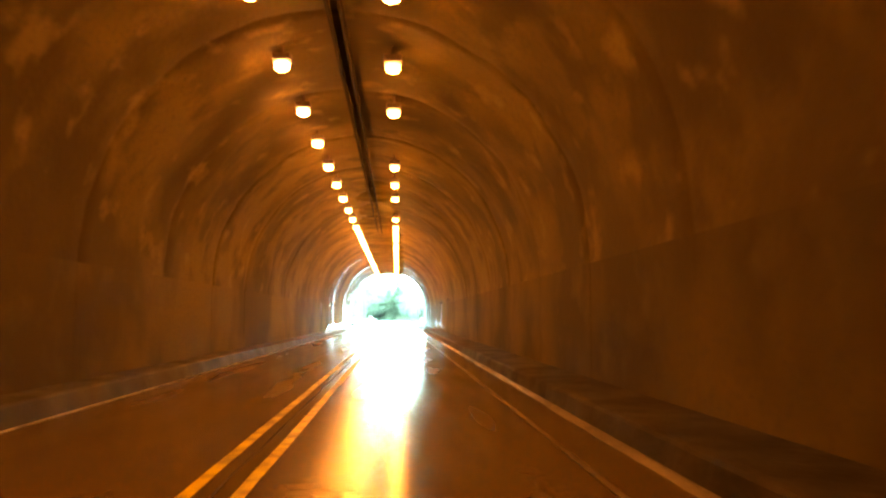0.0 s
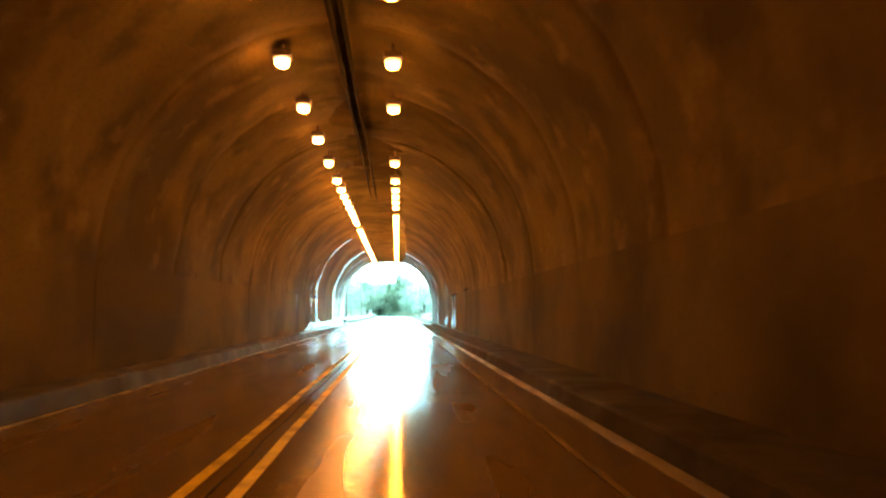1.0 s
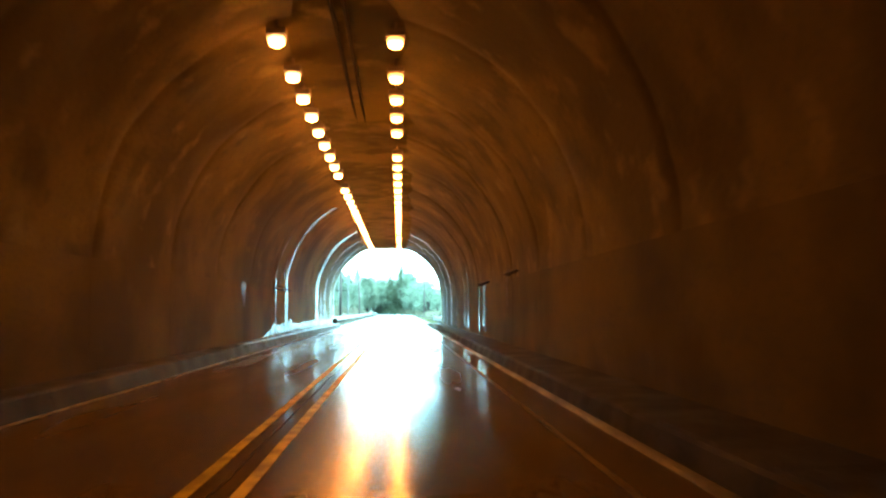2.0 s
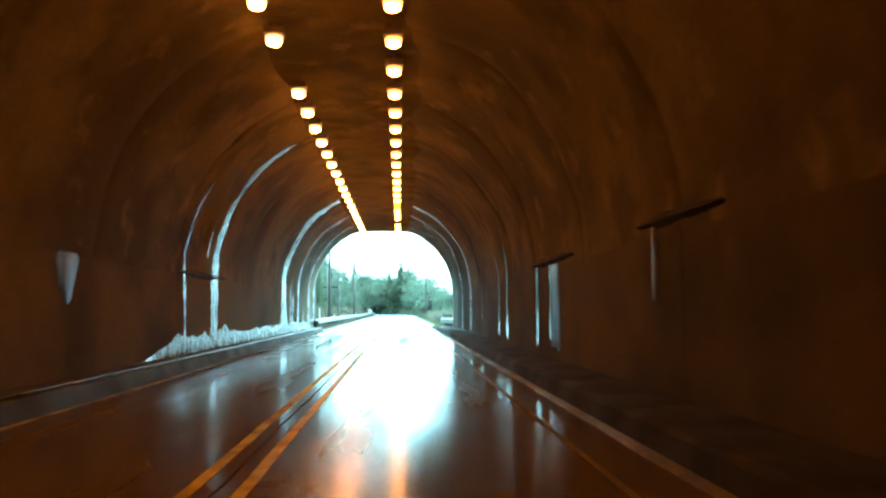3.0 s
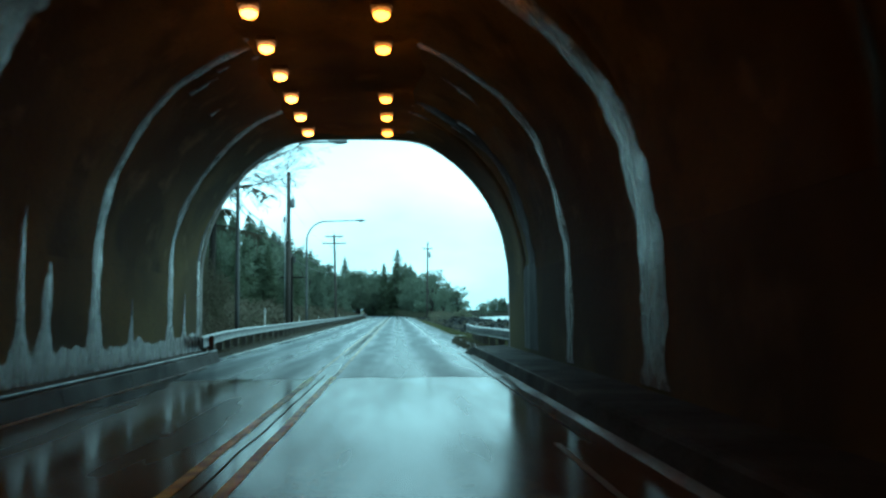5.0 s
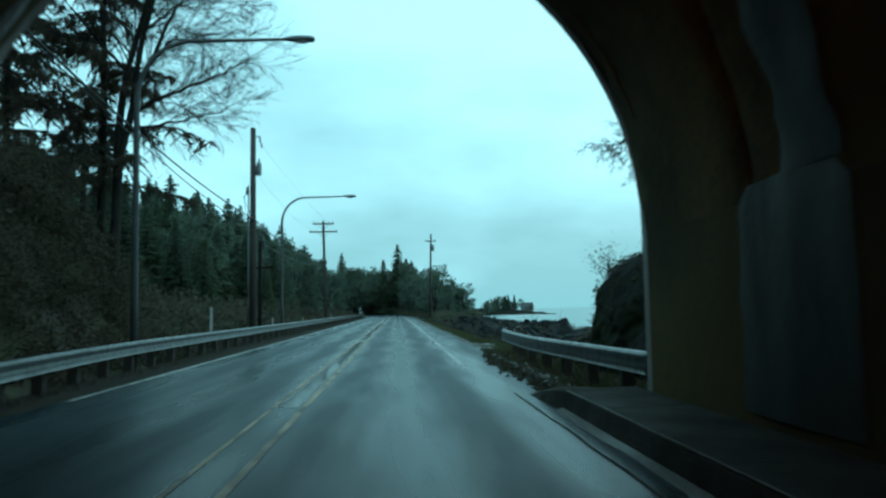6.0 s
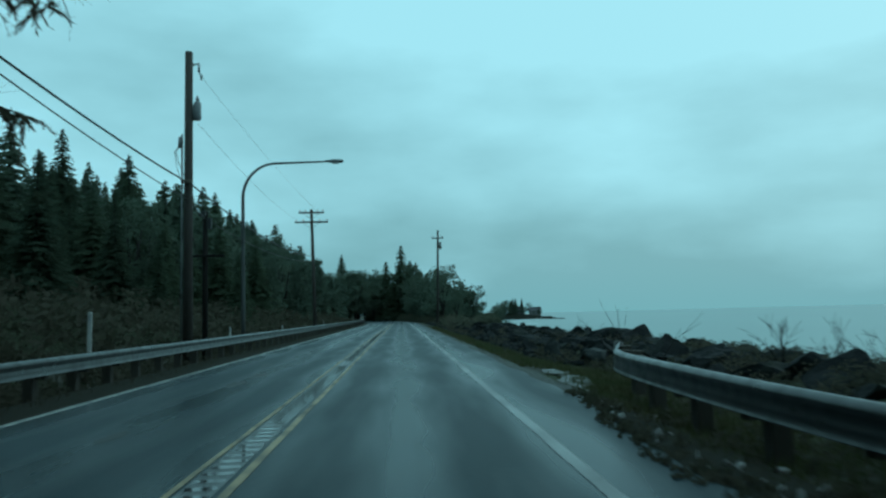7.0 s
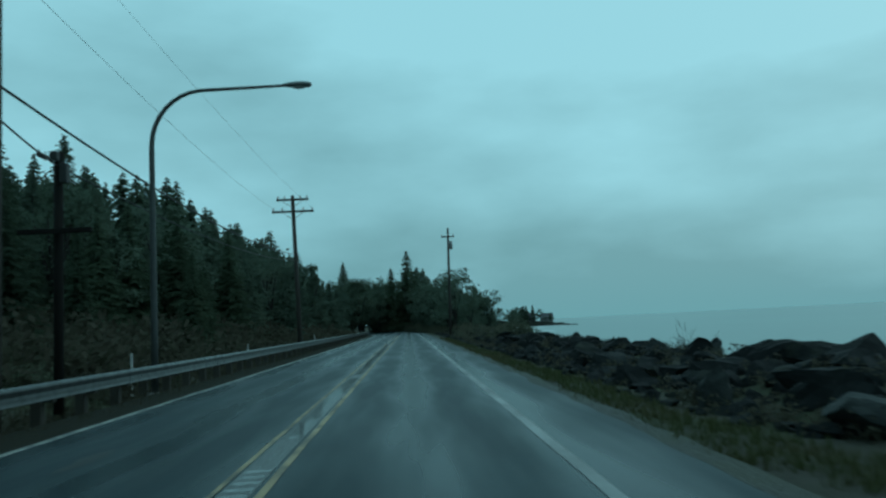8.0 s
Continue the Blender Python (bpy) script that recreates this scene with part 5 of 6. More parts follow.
splice = thing("cable_splice", "black splice case hung on the lower cable beside the short pole", "cable splice", tuple(P1.lerp(P3, 0.72) + Vector((0.0, 0, 5.54))), 0.0)
bm = bmesh.new()
add_tube(bm, [(0, -0.22, 0), (0, -0.17, 0), (0, 0.17, 0), (0, 0.22, 0)], [0.025, 0.06, 0.06, 0.025], 10)
part("case", bm, M_WIRE, splice, "", True)
for y in (-0.15, 0.15):
    bm = bmesh.new()
    add_tube(bm, [(0, y, 0.0), (0, y, 0.12)], [0.012, 0.012], 6)
    part("strap", bm, M_STEEL, splice)

# ---- marker posts
def marker_post(at, height, label="white plastic roadside marker post", tilt=0.0, wide=0.1):
    post = thing("marker_post", label, "marker post", at, group="marker posts")
    post.matrix_basis = pose(*at, 0, tilt, 0)
    bm = bmesh.new()
    add_box(bm, -wide / 2, wide / 2, -0.02, 0.02, -0.5, height, 0.008)
    part("blade", bm, M_MARKER, post)
    bm = bmesh.new()
    add_box(bm, -wide * 0.4, wide * 0.4, -0.026, -0.021, height - 0.22, height - 0.06)
    part("reflector", bm, M_CERAMIC, post, "grey reflector strip")
    return post


marker_post((-6.05, 115.4, -0.2), 1.85)
marker_post((-6.0, 131.0, -0.2), 1.25, wide=0.06)
marker_post((-6.1, 147.0, -0.2), 1.15, wide=0.06)
marker_post((-5.9, 172.0, -0.1), 1.15, wide=0.06)


# ---- trees
def conifer_meshes(height, spread, seed, leaf=0.16, fine=1.0, needles=M_NEEDLE):
    """A tapered trunk and a pointed crown: whorls of boughs that droop and lift at the tip, each fringed with flat needle sprays."""
    rnd = random.Random(seed)
    bm = bmesh.new()
    lean = rnd.uniform(-0.2, 0.2)
    add_tube(bm, [(0, 0, -0.6), (lean * 0.3, 0, height * 0.4), (lean, 0, height * 0.985)], [0.018 * height, 0.012 * height, 0.0015 * height], 8)
    trunk = mesh_of("trunk", bm, M_BARK, True)
    verts, faces = [], []
    z = 0.10 * height
    while z < height * 0.985:
        f = z / height
        reach = spread * (1 - f) ** 0.85 * rnd.uniform(0.8, 1.08) + 0.10
        count = max(4, int((5 + 4 * (1 - f)) * fine ** 0.5))
        turn = rnd.uniform(0, 6.28)
        for i in range(count):
            a = turn + 6.2832 * (i + rnd.uniform(-0.3, 0.3)) / count
            r = reach * rnd.uniform(0.55, 1.0) * (1.2 if rnd.random() < 0.1 else 1.0)
            ca, sa = math.cos(a), math.sin(a)
            z0 = z + rnd.uniform(-0.12, 0.12) * (1 + (1 - f))
            fall = rnd.uniform(0.25, 0.6)
            n = max(3, int(r * 3.0 * fine / (leaf / 0.16)))
            for k in range(n):
                g = (k + 0.4 + 0.4 * rnd.random()) / n
                d = r * g
                cx, cy = ca * d + lean * f, sa * d
                cz = z0 + 0.10 * d - fall * d * g * (1.15 - 0.55 * g)
                long = min(0.55 * r, (0.55 * r * (1 - g) + leaf * 1.1) * rnd.uniform(0.7, 1.25))
                broad = leaf * rnd.uniform(0.9, 1.7) * (0.35 + 0.65 * (1 - f) ** 0.5)
                for sd in (-1, 1):
                    b = a + sd * rnd.uniform(0.3, 1.3)
                    cb, sb = math.cos(b), math.sin(b)
                    hang = broad * rnd.uniform(0.3, 1.1)
                    m = len(verts)
                    verts += [(cx - ca * broad * 0.4, cy - sa * broad * 0.4, cz + 0.3 * hang), (cx + ca * broad * 0.4, cy + sa * broad * 0.4, cz - hang), (cx + cb * long, cy + sb * long, cz - long * rnd.uniform(0.1, 0.7))]
                    faces.append((m, m + 1, m + 2))
        z += (0.25 + 0.08 * rnd.random()) * (0.6 + 0.5 * (1 - f)) * (leaf / 0.16) ** 0.5
    crown = bpy.data.meshes.new("crown")
    crown.from_pydata(verts, [], faces)
    crown.materials.append(needles)
    return trunk, crown


def plant(kind, trunk, crown, at, scale, turn, label, group):
    tree = thing(kind, label, "tree", at, group=group)
    tree.matrix_basis = Matrix.LocRotScale(at, Euler((0, 0, turn)), (scale * random.uniform(0.9, 1.1), scale * random.uniform(0.9, 1.1), scale))
    for name, me in (("trunk", trunk), ("crown", crown)):
        ob = new(name, me)
        ob.parent = tree
    return tree


CONIFERS = [conifer_meshes(h, s, k, lf, fn) for k, (h, s, lf, fn) in enumerate(((14, 4.4, 0.22, 1.5), (12, 4.4, 0.22, 1.5), (16, 4.6, 0.23, 1.5), (10, 4.0, 0.20, 1.5), (13, 3.8, 0.22, 1.5)))]

def top_of(me):
    return max(v.co.z for v in me.vertices)


def canopy(x, y):
    """How high the wood stands over the ground there: low at the road, higher up the slope."""
    return max(4.0, 8.3 + 0.48 * max(0.0, -4.3 - x) - land(x, y))


wood = random.Random(5)
LABEL_WOOD = "dark green conifer in the dense roadside wood"
placed_trees = 0
tries = 0
taken = []
FAR_CONIFERS = [conifer_meshes(h, s, 20 + k, lf, fn, M_NEEDLE_FAR) for k, (h, s, lf, fn) in enumerate(((14, 4.4, 0.42, 1.3), (12, 4.5, 0.42, 1.3), (16, 4.6, 0.44, 1.3)))]
while placed_trees < 262 and tries < 9000:
    tries += 1
    y = 116 + 215 * wood.random() ** 1.15
    d = 5.2 + 36 * wood.random() ** 1.25 + (7 if y < 128 else 0)
    x = road_x(min(y, 300)) - 4.3 - d
    if any((x - a) ** 2 + (y - b) ** 2 < (1.9 + 0.006 * (y - 116)) ** 2 for a, b in taken):
        continue
    if y < 150 and d < 17 - 0.3 * (y - 116):
        continue
    taken.append((x, y))
    tr, cr = wood.choice(CONIFERS if y < 170 else FAR_CONIFERS)
    size = wood.uniform(0.78, 1.02) * (0.55 + 0.45 * smooth(6, 18, d)) * (0.66 + 0.44 * smooth(120, 175, y)) * (1 + 0.18 * smooth(220, 290, y))
    size = min(size, canopy(x, y) / top_of(cr) * wood.uniform(0.92, 1.05))
    plant("conifer", tr, cr, (x, y, land(x, y) - 0.2), size, wood.uniform(0, 6.28), LABEL_WOOD, "roadside wood")
    placed_trees += 1
def broad_tree_meshes(height, spread, seed):
    """A low-branched evergreen tree: forked trunk and a ragged crown of leaf clumps."""
    rnd = random.Random(seed)
    bm = bmesh.new()
    tops = []
    for k in range(3):
        a = 2.1 * k + rnd.random()
        end = Vector((math.cos(a) * spread * 0.35, math.sin(a) * spread * 0.35, height * 0.7))
        add_tube(bm, [Vector((0, 0, -0.5)), Vector((0, 0, height * 0.2)), end * 0.6 + Vector((0, 0, height * 0.08)), end], [0.02 * height, 0.017 * height, 0.011 * height, 0.004 * height], 7)
        tops.append(end)
    trunk = mesh_of("trunk", bm, M_BARK, True)
    verts, faces = [], []
    for _ in range(36):
        f = rnd.random()
        z = height * (0.22 + 0.74 * f)
        reach = spread * math.sin(math.pi * (0.18 + 0.74 * f)) * rnd.uniform(0.3, 1.0)
        a = rnd.uniform(0, 2 * math.pi)
        c0 = Vector((math.cos(a) * reach, math.sin(a) * reach, z))
        r = height * rnd.uniform(0.06, 0.11)
        for _ in range(36):
            d = Vector((rnd.gauss(0, 1), rnd.gauss(0, 1), rnd.gauss(0, 0.8))).normalized() * r * rnd.random() ** 0.4
            w = Vector((rnd.gauss(0, 1), rnd.gauss(0, 1), rnd.gauss(0, 0.7))).normalized() * 0.28 * rnd.uniform(0.6, 1.4)
            b = w.orthogonal().normalized() * w.length * 0.5
            c = c0 + d
            m = len(verts)
            verts += [tuple(c + w), tuple(c + b), tuple(c - w), tuple(c - b)]
            faces.append((m, m + 1, m + 2, m + 3))
    crown = bpy.data.meshes.new("crown")
    crown.from_pydata(verts, [], faces)
    crown.materials.append(M_NEEDLE_FAR)
    return trunk, crown


BROADS = [broad_tree_meshes(11, 4.2, 70), broad_tree_meshes(9, 4.0, 71), broad_tree_meshes(13, 4.6, 72)]
for k in range(90):
    tr, cr = BROADS[k % 3]
    if k < 30:
        y = 150 + 150 * wood.random()
        x = road_x(min(y, 300)) - 9.5 - 11 * wood.random()
    else:
        y = 285 + 45 * wood.random()
        x = -16 + 48 * wood.random()
    s = wood.uniform(0.7, 1.15) * (1 - 0.6 * smooth(8, 26, x)) * (0.75 if y < 190 else 1.1)
    if k >= 52:
        y = 222 + 60 * wood.random()
        x = road_x(y) + 8.5 + 7.5 * wood.random()
        s = wood.uniform(0.55, 0.95) * (1 - 0.05 * max(0, x - 9))
    if k < 30:
        s = min(s, canopy(x, y) / top_of(cr) * wood.uniform(0.8, 1.0))
    plant("evergreen_tree", tr, cr, (x, y, land(x, y) - 0.2 if x < -8 else -0.5), s, wood.uniform(0, 6.28), "dull green bushy tree at the wood's edge", "bushy trees")
# the wood that closes the bend: a far mass of crowns and trunks
far_wood = {"crown": ([], []), "trunk": ([], [])}
for k in range(95):
    y = 285 + 70 * wood.random()
    x = -14 + 33 * wood.random()
    fall = 1 - 0.7 * smooth(4, 19, x)
    size = wood.uniform(0.7, 1.15) * fall * 1.15
    m = Matrix.LocRotScale((x, y, -0.4), Euler((0, 0, wood.uniform(0, 6.28))), (size, size, size))
    for (vs, fs), me in zip((far_wood["trunk"], far_wood["crown"]), BROADS[k % 3] if k % 5 < 4 else FAR_CONIFERS[k % 3]):
        first = len(vs)
        vs += [tuple(m @ v.co) for v in me.vertices]
        fs += [tuple(first + i for i in p.vertices) for p in me.polygons]
wood_ob = tagged(new("far_wood"), "dark conifer wood that closes the bend of the road", "wood", kind="stuff")
for name, material in (("trunk", M_BARK), ("crown", M_NEEDLE_FAR)):
    me = bpy.data.meshes.new(name)
    me.from_pydata(far_wood[name][0], [], far_wood[name][1])
    me.materials.append(material)
    new(name, me).parent = wood_ob
for x, y, s in ((-25.4, 266.0, 1.72), (1.9, 300.0, 1.72), (4.4, 303.0, 1.4), (-19, 258.0, 1.3), (-2.0, 296.0, 1.35)):
    tr, cr = CONIFERS[1]
    plant("conifer", tr, cr, (x, y, land(x, y) if x < -8 else -0.4), s, x, "tall broad conifer standing above the wood", "tall conifers")


def grow(bm, p, way, length, r, depth, rnd, tips, spread=0.55, droop=0.0, crook=0.16):
    """Limbs that fork again and again."""
    pts, radii = [p], [r]
    steps = 4 if depth > 1 else 3
    d = way.normalized()
    for k in range(steps):
        d = (d + Vector((rnd.gauss(0, crook), rnd.gauss(0, crook), rnd.gauss(0, crook * 0.8) - droop))).normalized()
        p = p + d * (length / steps)
        pts.append(p)
        radii.append(r * (1 - 0.45 * (k + 1) / steps))
    add_tube(bm, pts, radii, 5 if depth > 2 else 3, False)
    if depth == 0:
        tips.append(p)
        return
    for k in range(rnd.choice((2, 3, 3)) + (1 if depth <= 2 else 0)):
        q = pts[rnd.choice((1, 2, 3, len(pts) - 1))]
        side = Vector((rnd.gauss(0, 1), rnd.gauss(0, 1), rnd.gauss(0, 0.6))).normalized()
        grow(bm, q, d + side * spread * rnd.uniform(0.7, 1.4), length * rnd.uniform(0.55, 0.82), max(0.005, radii[-1] * rnd.uniform(0.5, 0.75)), depth - 1, rnd, tips, spread, droop, crook)


def bare_tree(at, height, seed, label, depth=5, spread=0.55, lean=(0, 0), limbs=((0.4, 5),), droop=0.0, rise=(0.35, 1.1)):
    tree = thing("bare_tree", label, "tree", at, group="bare trees")
    rnd = random.Random(seed)
    bm = bmesh.new()
    top = Vector((lean[0], lean[1], height * 0.62))
    r = height * 0.009
    mids = [Vector((0, 0, -0.6)), top * 0.35 + Vector((rnd.uniform(-0.1, 0.1), 0, 0)), top * 0.7, top]
    add_tube(bm, mids, [r * 1.25, r, r * 0.8, r * 0.5], 10)
    part("trunk", bm, M_BARK, tree, "", True)
    bm, tips = bmesh.new(), []
    for f, n in limbs:
        for k in range(n):
            a = 2 * math.pi * (k + rnd.random() * 0.7) / n
            way = Vector((math.cos(a), math.sin(a), rnd.uniform(*rise)))
            grow(bm, top * f, way, height * rnd.uniform(0.17, 0.24), r * 0.33, depth - 1, rnd, tips, spread, droop)
    grow(bm, top, Vector((lean[0] * 0.1, lean[1] * 0.1, 1)), height * 0.2, r * 0.45, depth - 1, rnd, tips, spread, droop)
    part("branchwork", bm, M_TWIG, tree, "bare winter branchwork")
    return tree


def limbed_tree(at, label, seed, trunk, limbs, spread, droop, crook, twig, every, depth, lift):
    """A bare tree with its main stems and limbs led along given lines, set with fine twigs.
    trunk and limbs: (radius at the foot, radius at the tip, points)."""
    tree = thing("bare_tree", label, "tree", at, group="bare trees")
    rnd = random.Random(seed)
    origin = Vector(at)
    bm = bmesh.new()
    for r0, r1, line in trunk:
        pts = bend([Vector(p) - origin for p in line], 5)
        add_tube(bm, pts, [r0 + (r1 - r0) * k / (len(pts) - 1) for k in range(len(pts))], 10)
    part("trunk", bm, M_BARK, tree, "", True)
    bm, tips = bmesh.new(), []
    stems = [(r0, r1, line, True) for r0, r1, line in limbs] + [(r0, r1, line, False) for r0, r1, line in trunk]
    for r0, r1, line, limb in stems:
        pts = bend([Vector(p) - origin for p in line], 6)
        for k, p in enumerate(pts):
            if limb and 0 < k < len(pts) - 1:
                pts[k] = p + Vector((rnd.gauss(0, crook * 0.07), rnd.gauss(0, 0.2 * k / len(pts)), rnd.gauss(0, crook * 0.07)))
        radii = [r0 + (r1 - r0) * k / (len(pts) - 1) for k in range(len(pts))]
        if limb:
            add_tube(bm, pts, radii, 7, False)
        for k in range(1, len(pts)):
            if not limb and k < len(pts) * 0.55:
                continue
            for _ in range(every):
                d = (pts[k] - pts[k - 1]).normalized()
                side = Vector((rnd.gauss(0, 1), rnd.gauss(0, 1), rnd.gauss(0, 0.8) + lift)).normalized()
                grow(bm, pts[k], d * 0.7 + side * 0.8, twig * rnd.uniform(0.6, 1.2), max(0.006, radii[k] * 0.24), depth, rnd, tips, spread, droop, crook)
    part("branchwork", bm, M_TWIG, tree, "bare winter branchwork")
    return tree


foot = land(-7.45, 108.2)
limbed_tree((-7.45, 108.2, foot), "tall bare alder with twin stems above the guard rail", 3,
    ((0.17, 0.06, ((-7.5, 108.2, foot - 0.5), (-7.4, 108.2, 4.6), (-7.35, 108.2, 6.7), (-7.3, 108.2, 8.0), (-7.1, 108.2, 9.4), (-6.68, 108.2, 11.0), (-6.3, 108.3, 12.6), (-5.9, 108.4, 14.5))),
     (0.13, 0.05, ((-7.37, 108.2, 6.3), (-6.92, 108.1, 8.0), (-6.75, 108.0, 9.3), (-6.45, 107.9, 10.7), (-6.0, 107.8, 12.3), (-5.7, 107.6, 14.0)))),
    ((0.09, 0.02, ((-6.8, 108.1, 8.8), (-6.2, 107.9, 9.7), (-5.4, 107.7, 10.2), (-3.9, 107.5, 10.4))),
     (0.08, 0.02, ((-6.95, 108.1, 7.9), (-5.75, 107.8, 8.45), (-4.3, 107.6, 8.95), (-3.0, 107.4, 9.6))),
     (0.055, 0.015, ((-6.9, 108.1, 7.4), (-5.2, 108.0, 7.7), (-3.9, 108.0, 8.0))),
     (0.05, 0.012, ((-7.36, 108.2, 6.7), (-8.4, 108.5, 7.2), (-9.0, 108.6, 8.0))),
     (0.07, 0.018, ((-6.2, 107.9, 9.7), (-5.6, 107.7, 11.0), (-5.0, 107.5, 11.8), (-4.4, 107.3, 13.0))),
     (0.05, 0.012, ((-6.5, 107.9, 10.6), (-5.3, 107.0, 11.0), (-4.2, 106.6, 11.2))),
     (0.05, 0.012, ((-7.1, 108.2, 9.4), (-8.0, 107.4, 10.4), (-8.8, 107.0, 11.6)))),
    0.36, 0.012, 0.08, 1.1, 2, 3, 0.1)
bare_tree((-9.6, 111.5, land(-9.6, 111.5) - 0.2), 12.5, 8, "slim bare alder above the guard rail", 4, 0.5, (-0.3, 0.2), ((0.6, 3), (0.8, 4)), -0.02)
CT = (9.75, 103.6, 3.6)


def out_to(x, z):
    """A point of the cliff tree's spread, leaning out over the rail as it leaves the trunk."""
    x = 10.75 - 0.8 * (10.75 - x)
    return (x, 102.9 + 0.3 * (10 - x), z)


limbed_tree(CT, "gnarled bare tree leaning out from the cliff top", 21,
    ((0.21, 0.12, ((10.45, 103.0, 3.2), (10.6, 102.9, 4.6), (10.75, 102.9, 5.6), (11.0, 102.9, 7.2), (11.3, 103.0, 9.4))),
     (0.26, 0.16, ((10.95, 103.3, 3.0), (11.05, 103.3, 4.6), (11.2, 103.3, 6.4), (11.45, 103.4, 9.6)))),
    ((0.068, 0.014, (out_to(10.7, 5.4), out_to(10.4, 5.62), out_to(9.85, 5.98), out_to(9.4, 6.18), out_to(9.0, 6.22), out_to(8.6, 6.14), out_to(8.1, 6.06), out_to(7.75, 6.18), out_to(7.45, 6.42))),
     (0.05, 0.014, (out_to(9.35, 6.18), out_to(9.3, 6.5), out_to(8.95, 6.95), out_to(8.6, 7.35), out_to(8.1, 7.8))),
     (0.035, 0.008, (out_to(7.75, 6.18), out_to(7.4, 6.0), out_to(6.95, 5.86), out_to(6.6, 5.85))),
     (0.03, 0.006, (out_to(8.2, 6.08), out_to(8.0, 5.85), out_to(7.75, 5.55), out_to(7.55, 5.1))),
     (0.05, 0.012, (out_to(9.8, 5.75), out_to(9.6, 6.1), out_to(9.45, 6.55), out_to(9.35, 7.2))),
     (0.06, 0.012, (out_to(10.6, 6.2), out_to(9.9, 7.2), out_to(9.0, 7.9), out_to(8.0, 8.2))),
     (0.04, 0.008, (out_to(10.5, 5.2), out_to(10.3, 5.35), out_to(10.2, 5.8))),
     (0.06, 0.012, ((10.7, 102.9, 7.2), (11.3, 102.4, 8.2), (11.8, 102.0, 9.2)))),
    0.62, 0.028, 0.2, 0.40, 1, 3, -0.12)
bare_tree((12.3, 99.5, 4.6), 7.0, 22, "bare tree leaning from the cliff top", 4, 0.6, (-0.3, 0.4), ((0.5, 3), (0.8, 4)), 0.02)
bare_tree((-16.0, 330.0, -0.5), 17.0, 31, "rounded bare tree at the wood's edge", 4, 0.5, (0, 0), ((0.5, 4), (0.75, 5), (0.95, 4)))
bare_tree((-11.0, 322.0, -0.5), 16.0, 32, "rounded bare tree at the wood's edge", 4, 0.5, (0, 0), ((0.5, 4), (0.75, 5), (0.95, 4)))


def hemlock(at, height, reach, seed, label, low=0.3):
    """A ragged old conifer: a trunk and long separate drooping boughs hung with needle sprays, with gaps between."""
    tree = thing("conifer", label, "tree", at, group="bank conifers")
    rnd = random.Random(seed)
    bm = bmesh.new()
    add_tube(bm, [(0, 0, -0.6), (0.1, 0, height * 0.4), (0, 0.1, height)], [0.011 * height, 0.009 * height, 0.003 * height], 10)
    part("trunk", bm, M_BARK, tree, "", True)
    verts, faces = [], []
    for i in range(46):
        f = (i + rnd.random()) / 46
        z = height * (low + (0.98 - low) * f)
        a = rnd.uniform(0, 2 * math.pi)
        r = reach * (1 - f) ** 0.55 * rnd.uniform(0.6, 1.1) + 0.4
        p, way, line = Vector((0, 0, z)), Vector((math.cos(a), math.sin(a), 0.25)), []
        n = max(5, int(r * 2.5))
        for k in range(n + 1):
            line.append(p)
            way = (way + Vector((rnd.gauss(0, 0.12), rnd.gauss(0, 0.12), rnd.gauss(0, 0.08) - 0.75 / n))).normalized()
            p = p + way * (r / n)
        bm = bmesh.new()
        add_tube(bm, line, [0.05 * (1 - 0.85 * k / n) * (0.5 + 0.12 * r) for k in range(n + 1)], 5, False)
        part("bough", bm, M_BARK, tree)
        for k in range(1, n + 1):
            for _ in range(5):
                side = Vector((rnd.gauss(0, 1), rnd.gauss(0, 1), rnd.gauss(0, 0.3) - 0.35)).normalized()
                long = rnd.uniform(0.35, 0.85)
                base = line[k].lerp(line[k - 1], rnd.random())
                for q in range(13):
                    c = base + side * long * (q + 0.5) / 13 - Vector((0, 0, 0.45 * long * (q / 13) ** 2))
                    for s in (-1, 1):
                        w = rnd.uniform(0.07, 0.16) * (1.2 - 0.6 * q / 13)
                        u = (side * 0.7 + Vector((rnd.gauss(0, 0.5), rnd.gauss(0, 0.5), rnd.gauss(0, 0.3) - 0.45))).normalized() * w * 1.7
                        v = u.orthogonal().normalized() * w * 0.2
                        m = len(verts)
                        verts += [tuple(c - v), tuple(c + v), tuple(c + u)]
                        faces.append((m, m + 1, m + 2))
    me = bpy.data.meshes.new("crown")
    me.from_pydata(verts, [], faces)
    me.materials.append(M_CEDAR)
    ob = new("crown", me)
    ob.parent = tree
    return tree


for k, (x, y, h, r) in enumerate(((-8.2, 108.9, 13.5, 3.5), (-11.6, 104.6, 12.5, 4.6), (-12.4, 111.0, 13.0, 4.0), (-11.0, 100.8, 11.0, 4.2), (-13.0, 106.5, 13.0, 4.4))):
    hemlock((x, y, land(x, y) - 0.3), h, r, 90 + k, "ragged dark conifer with drooping boughs on the roadside bank")


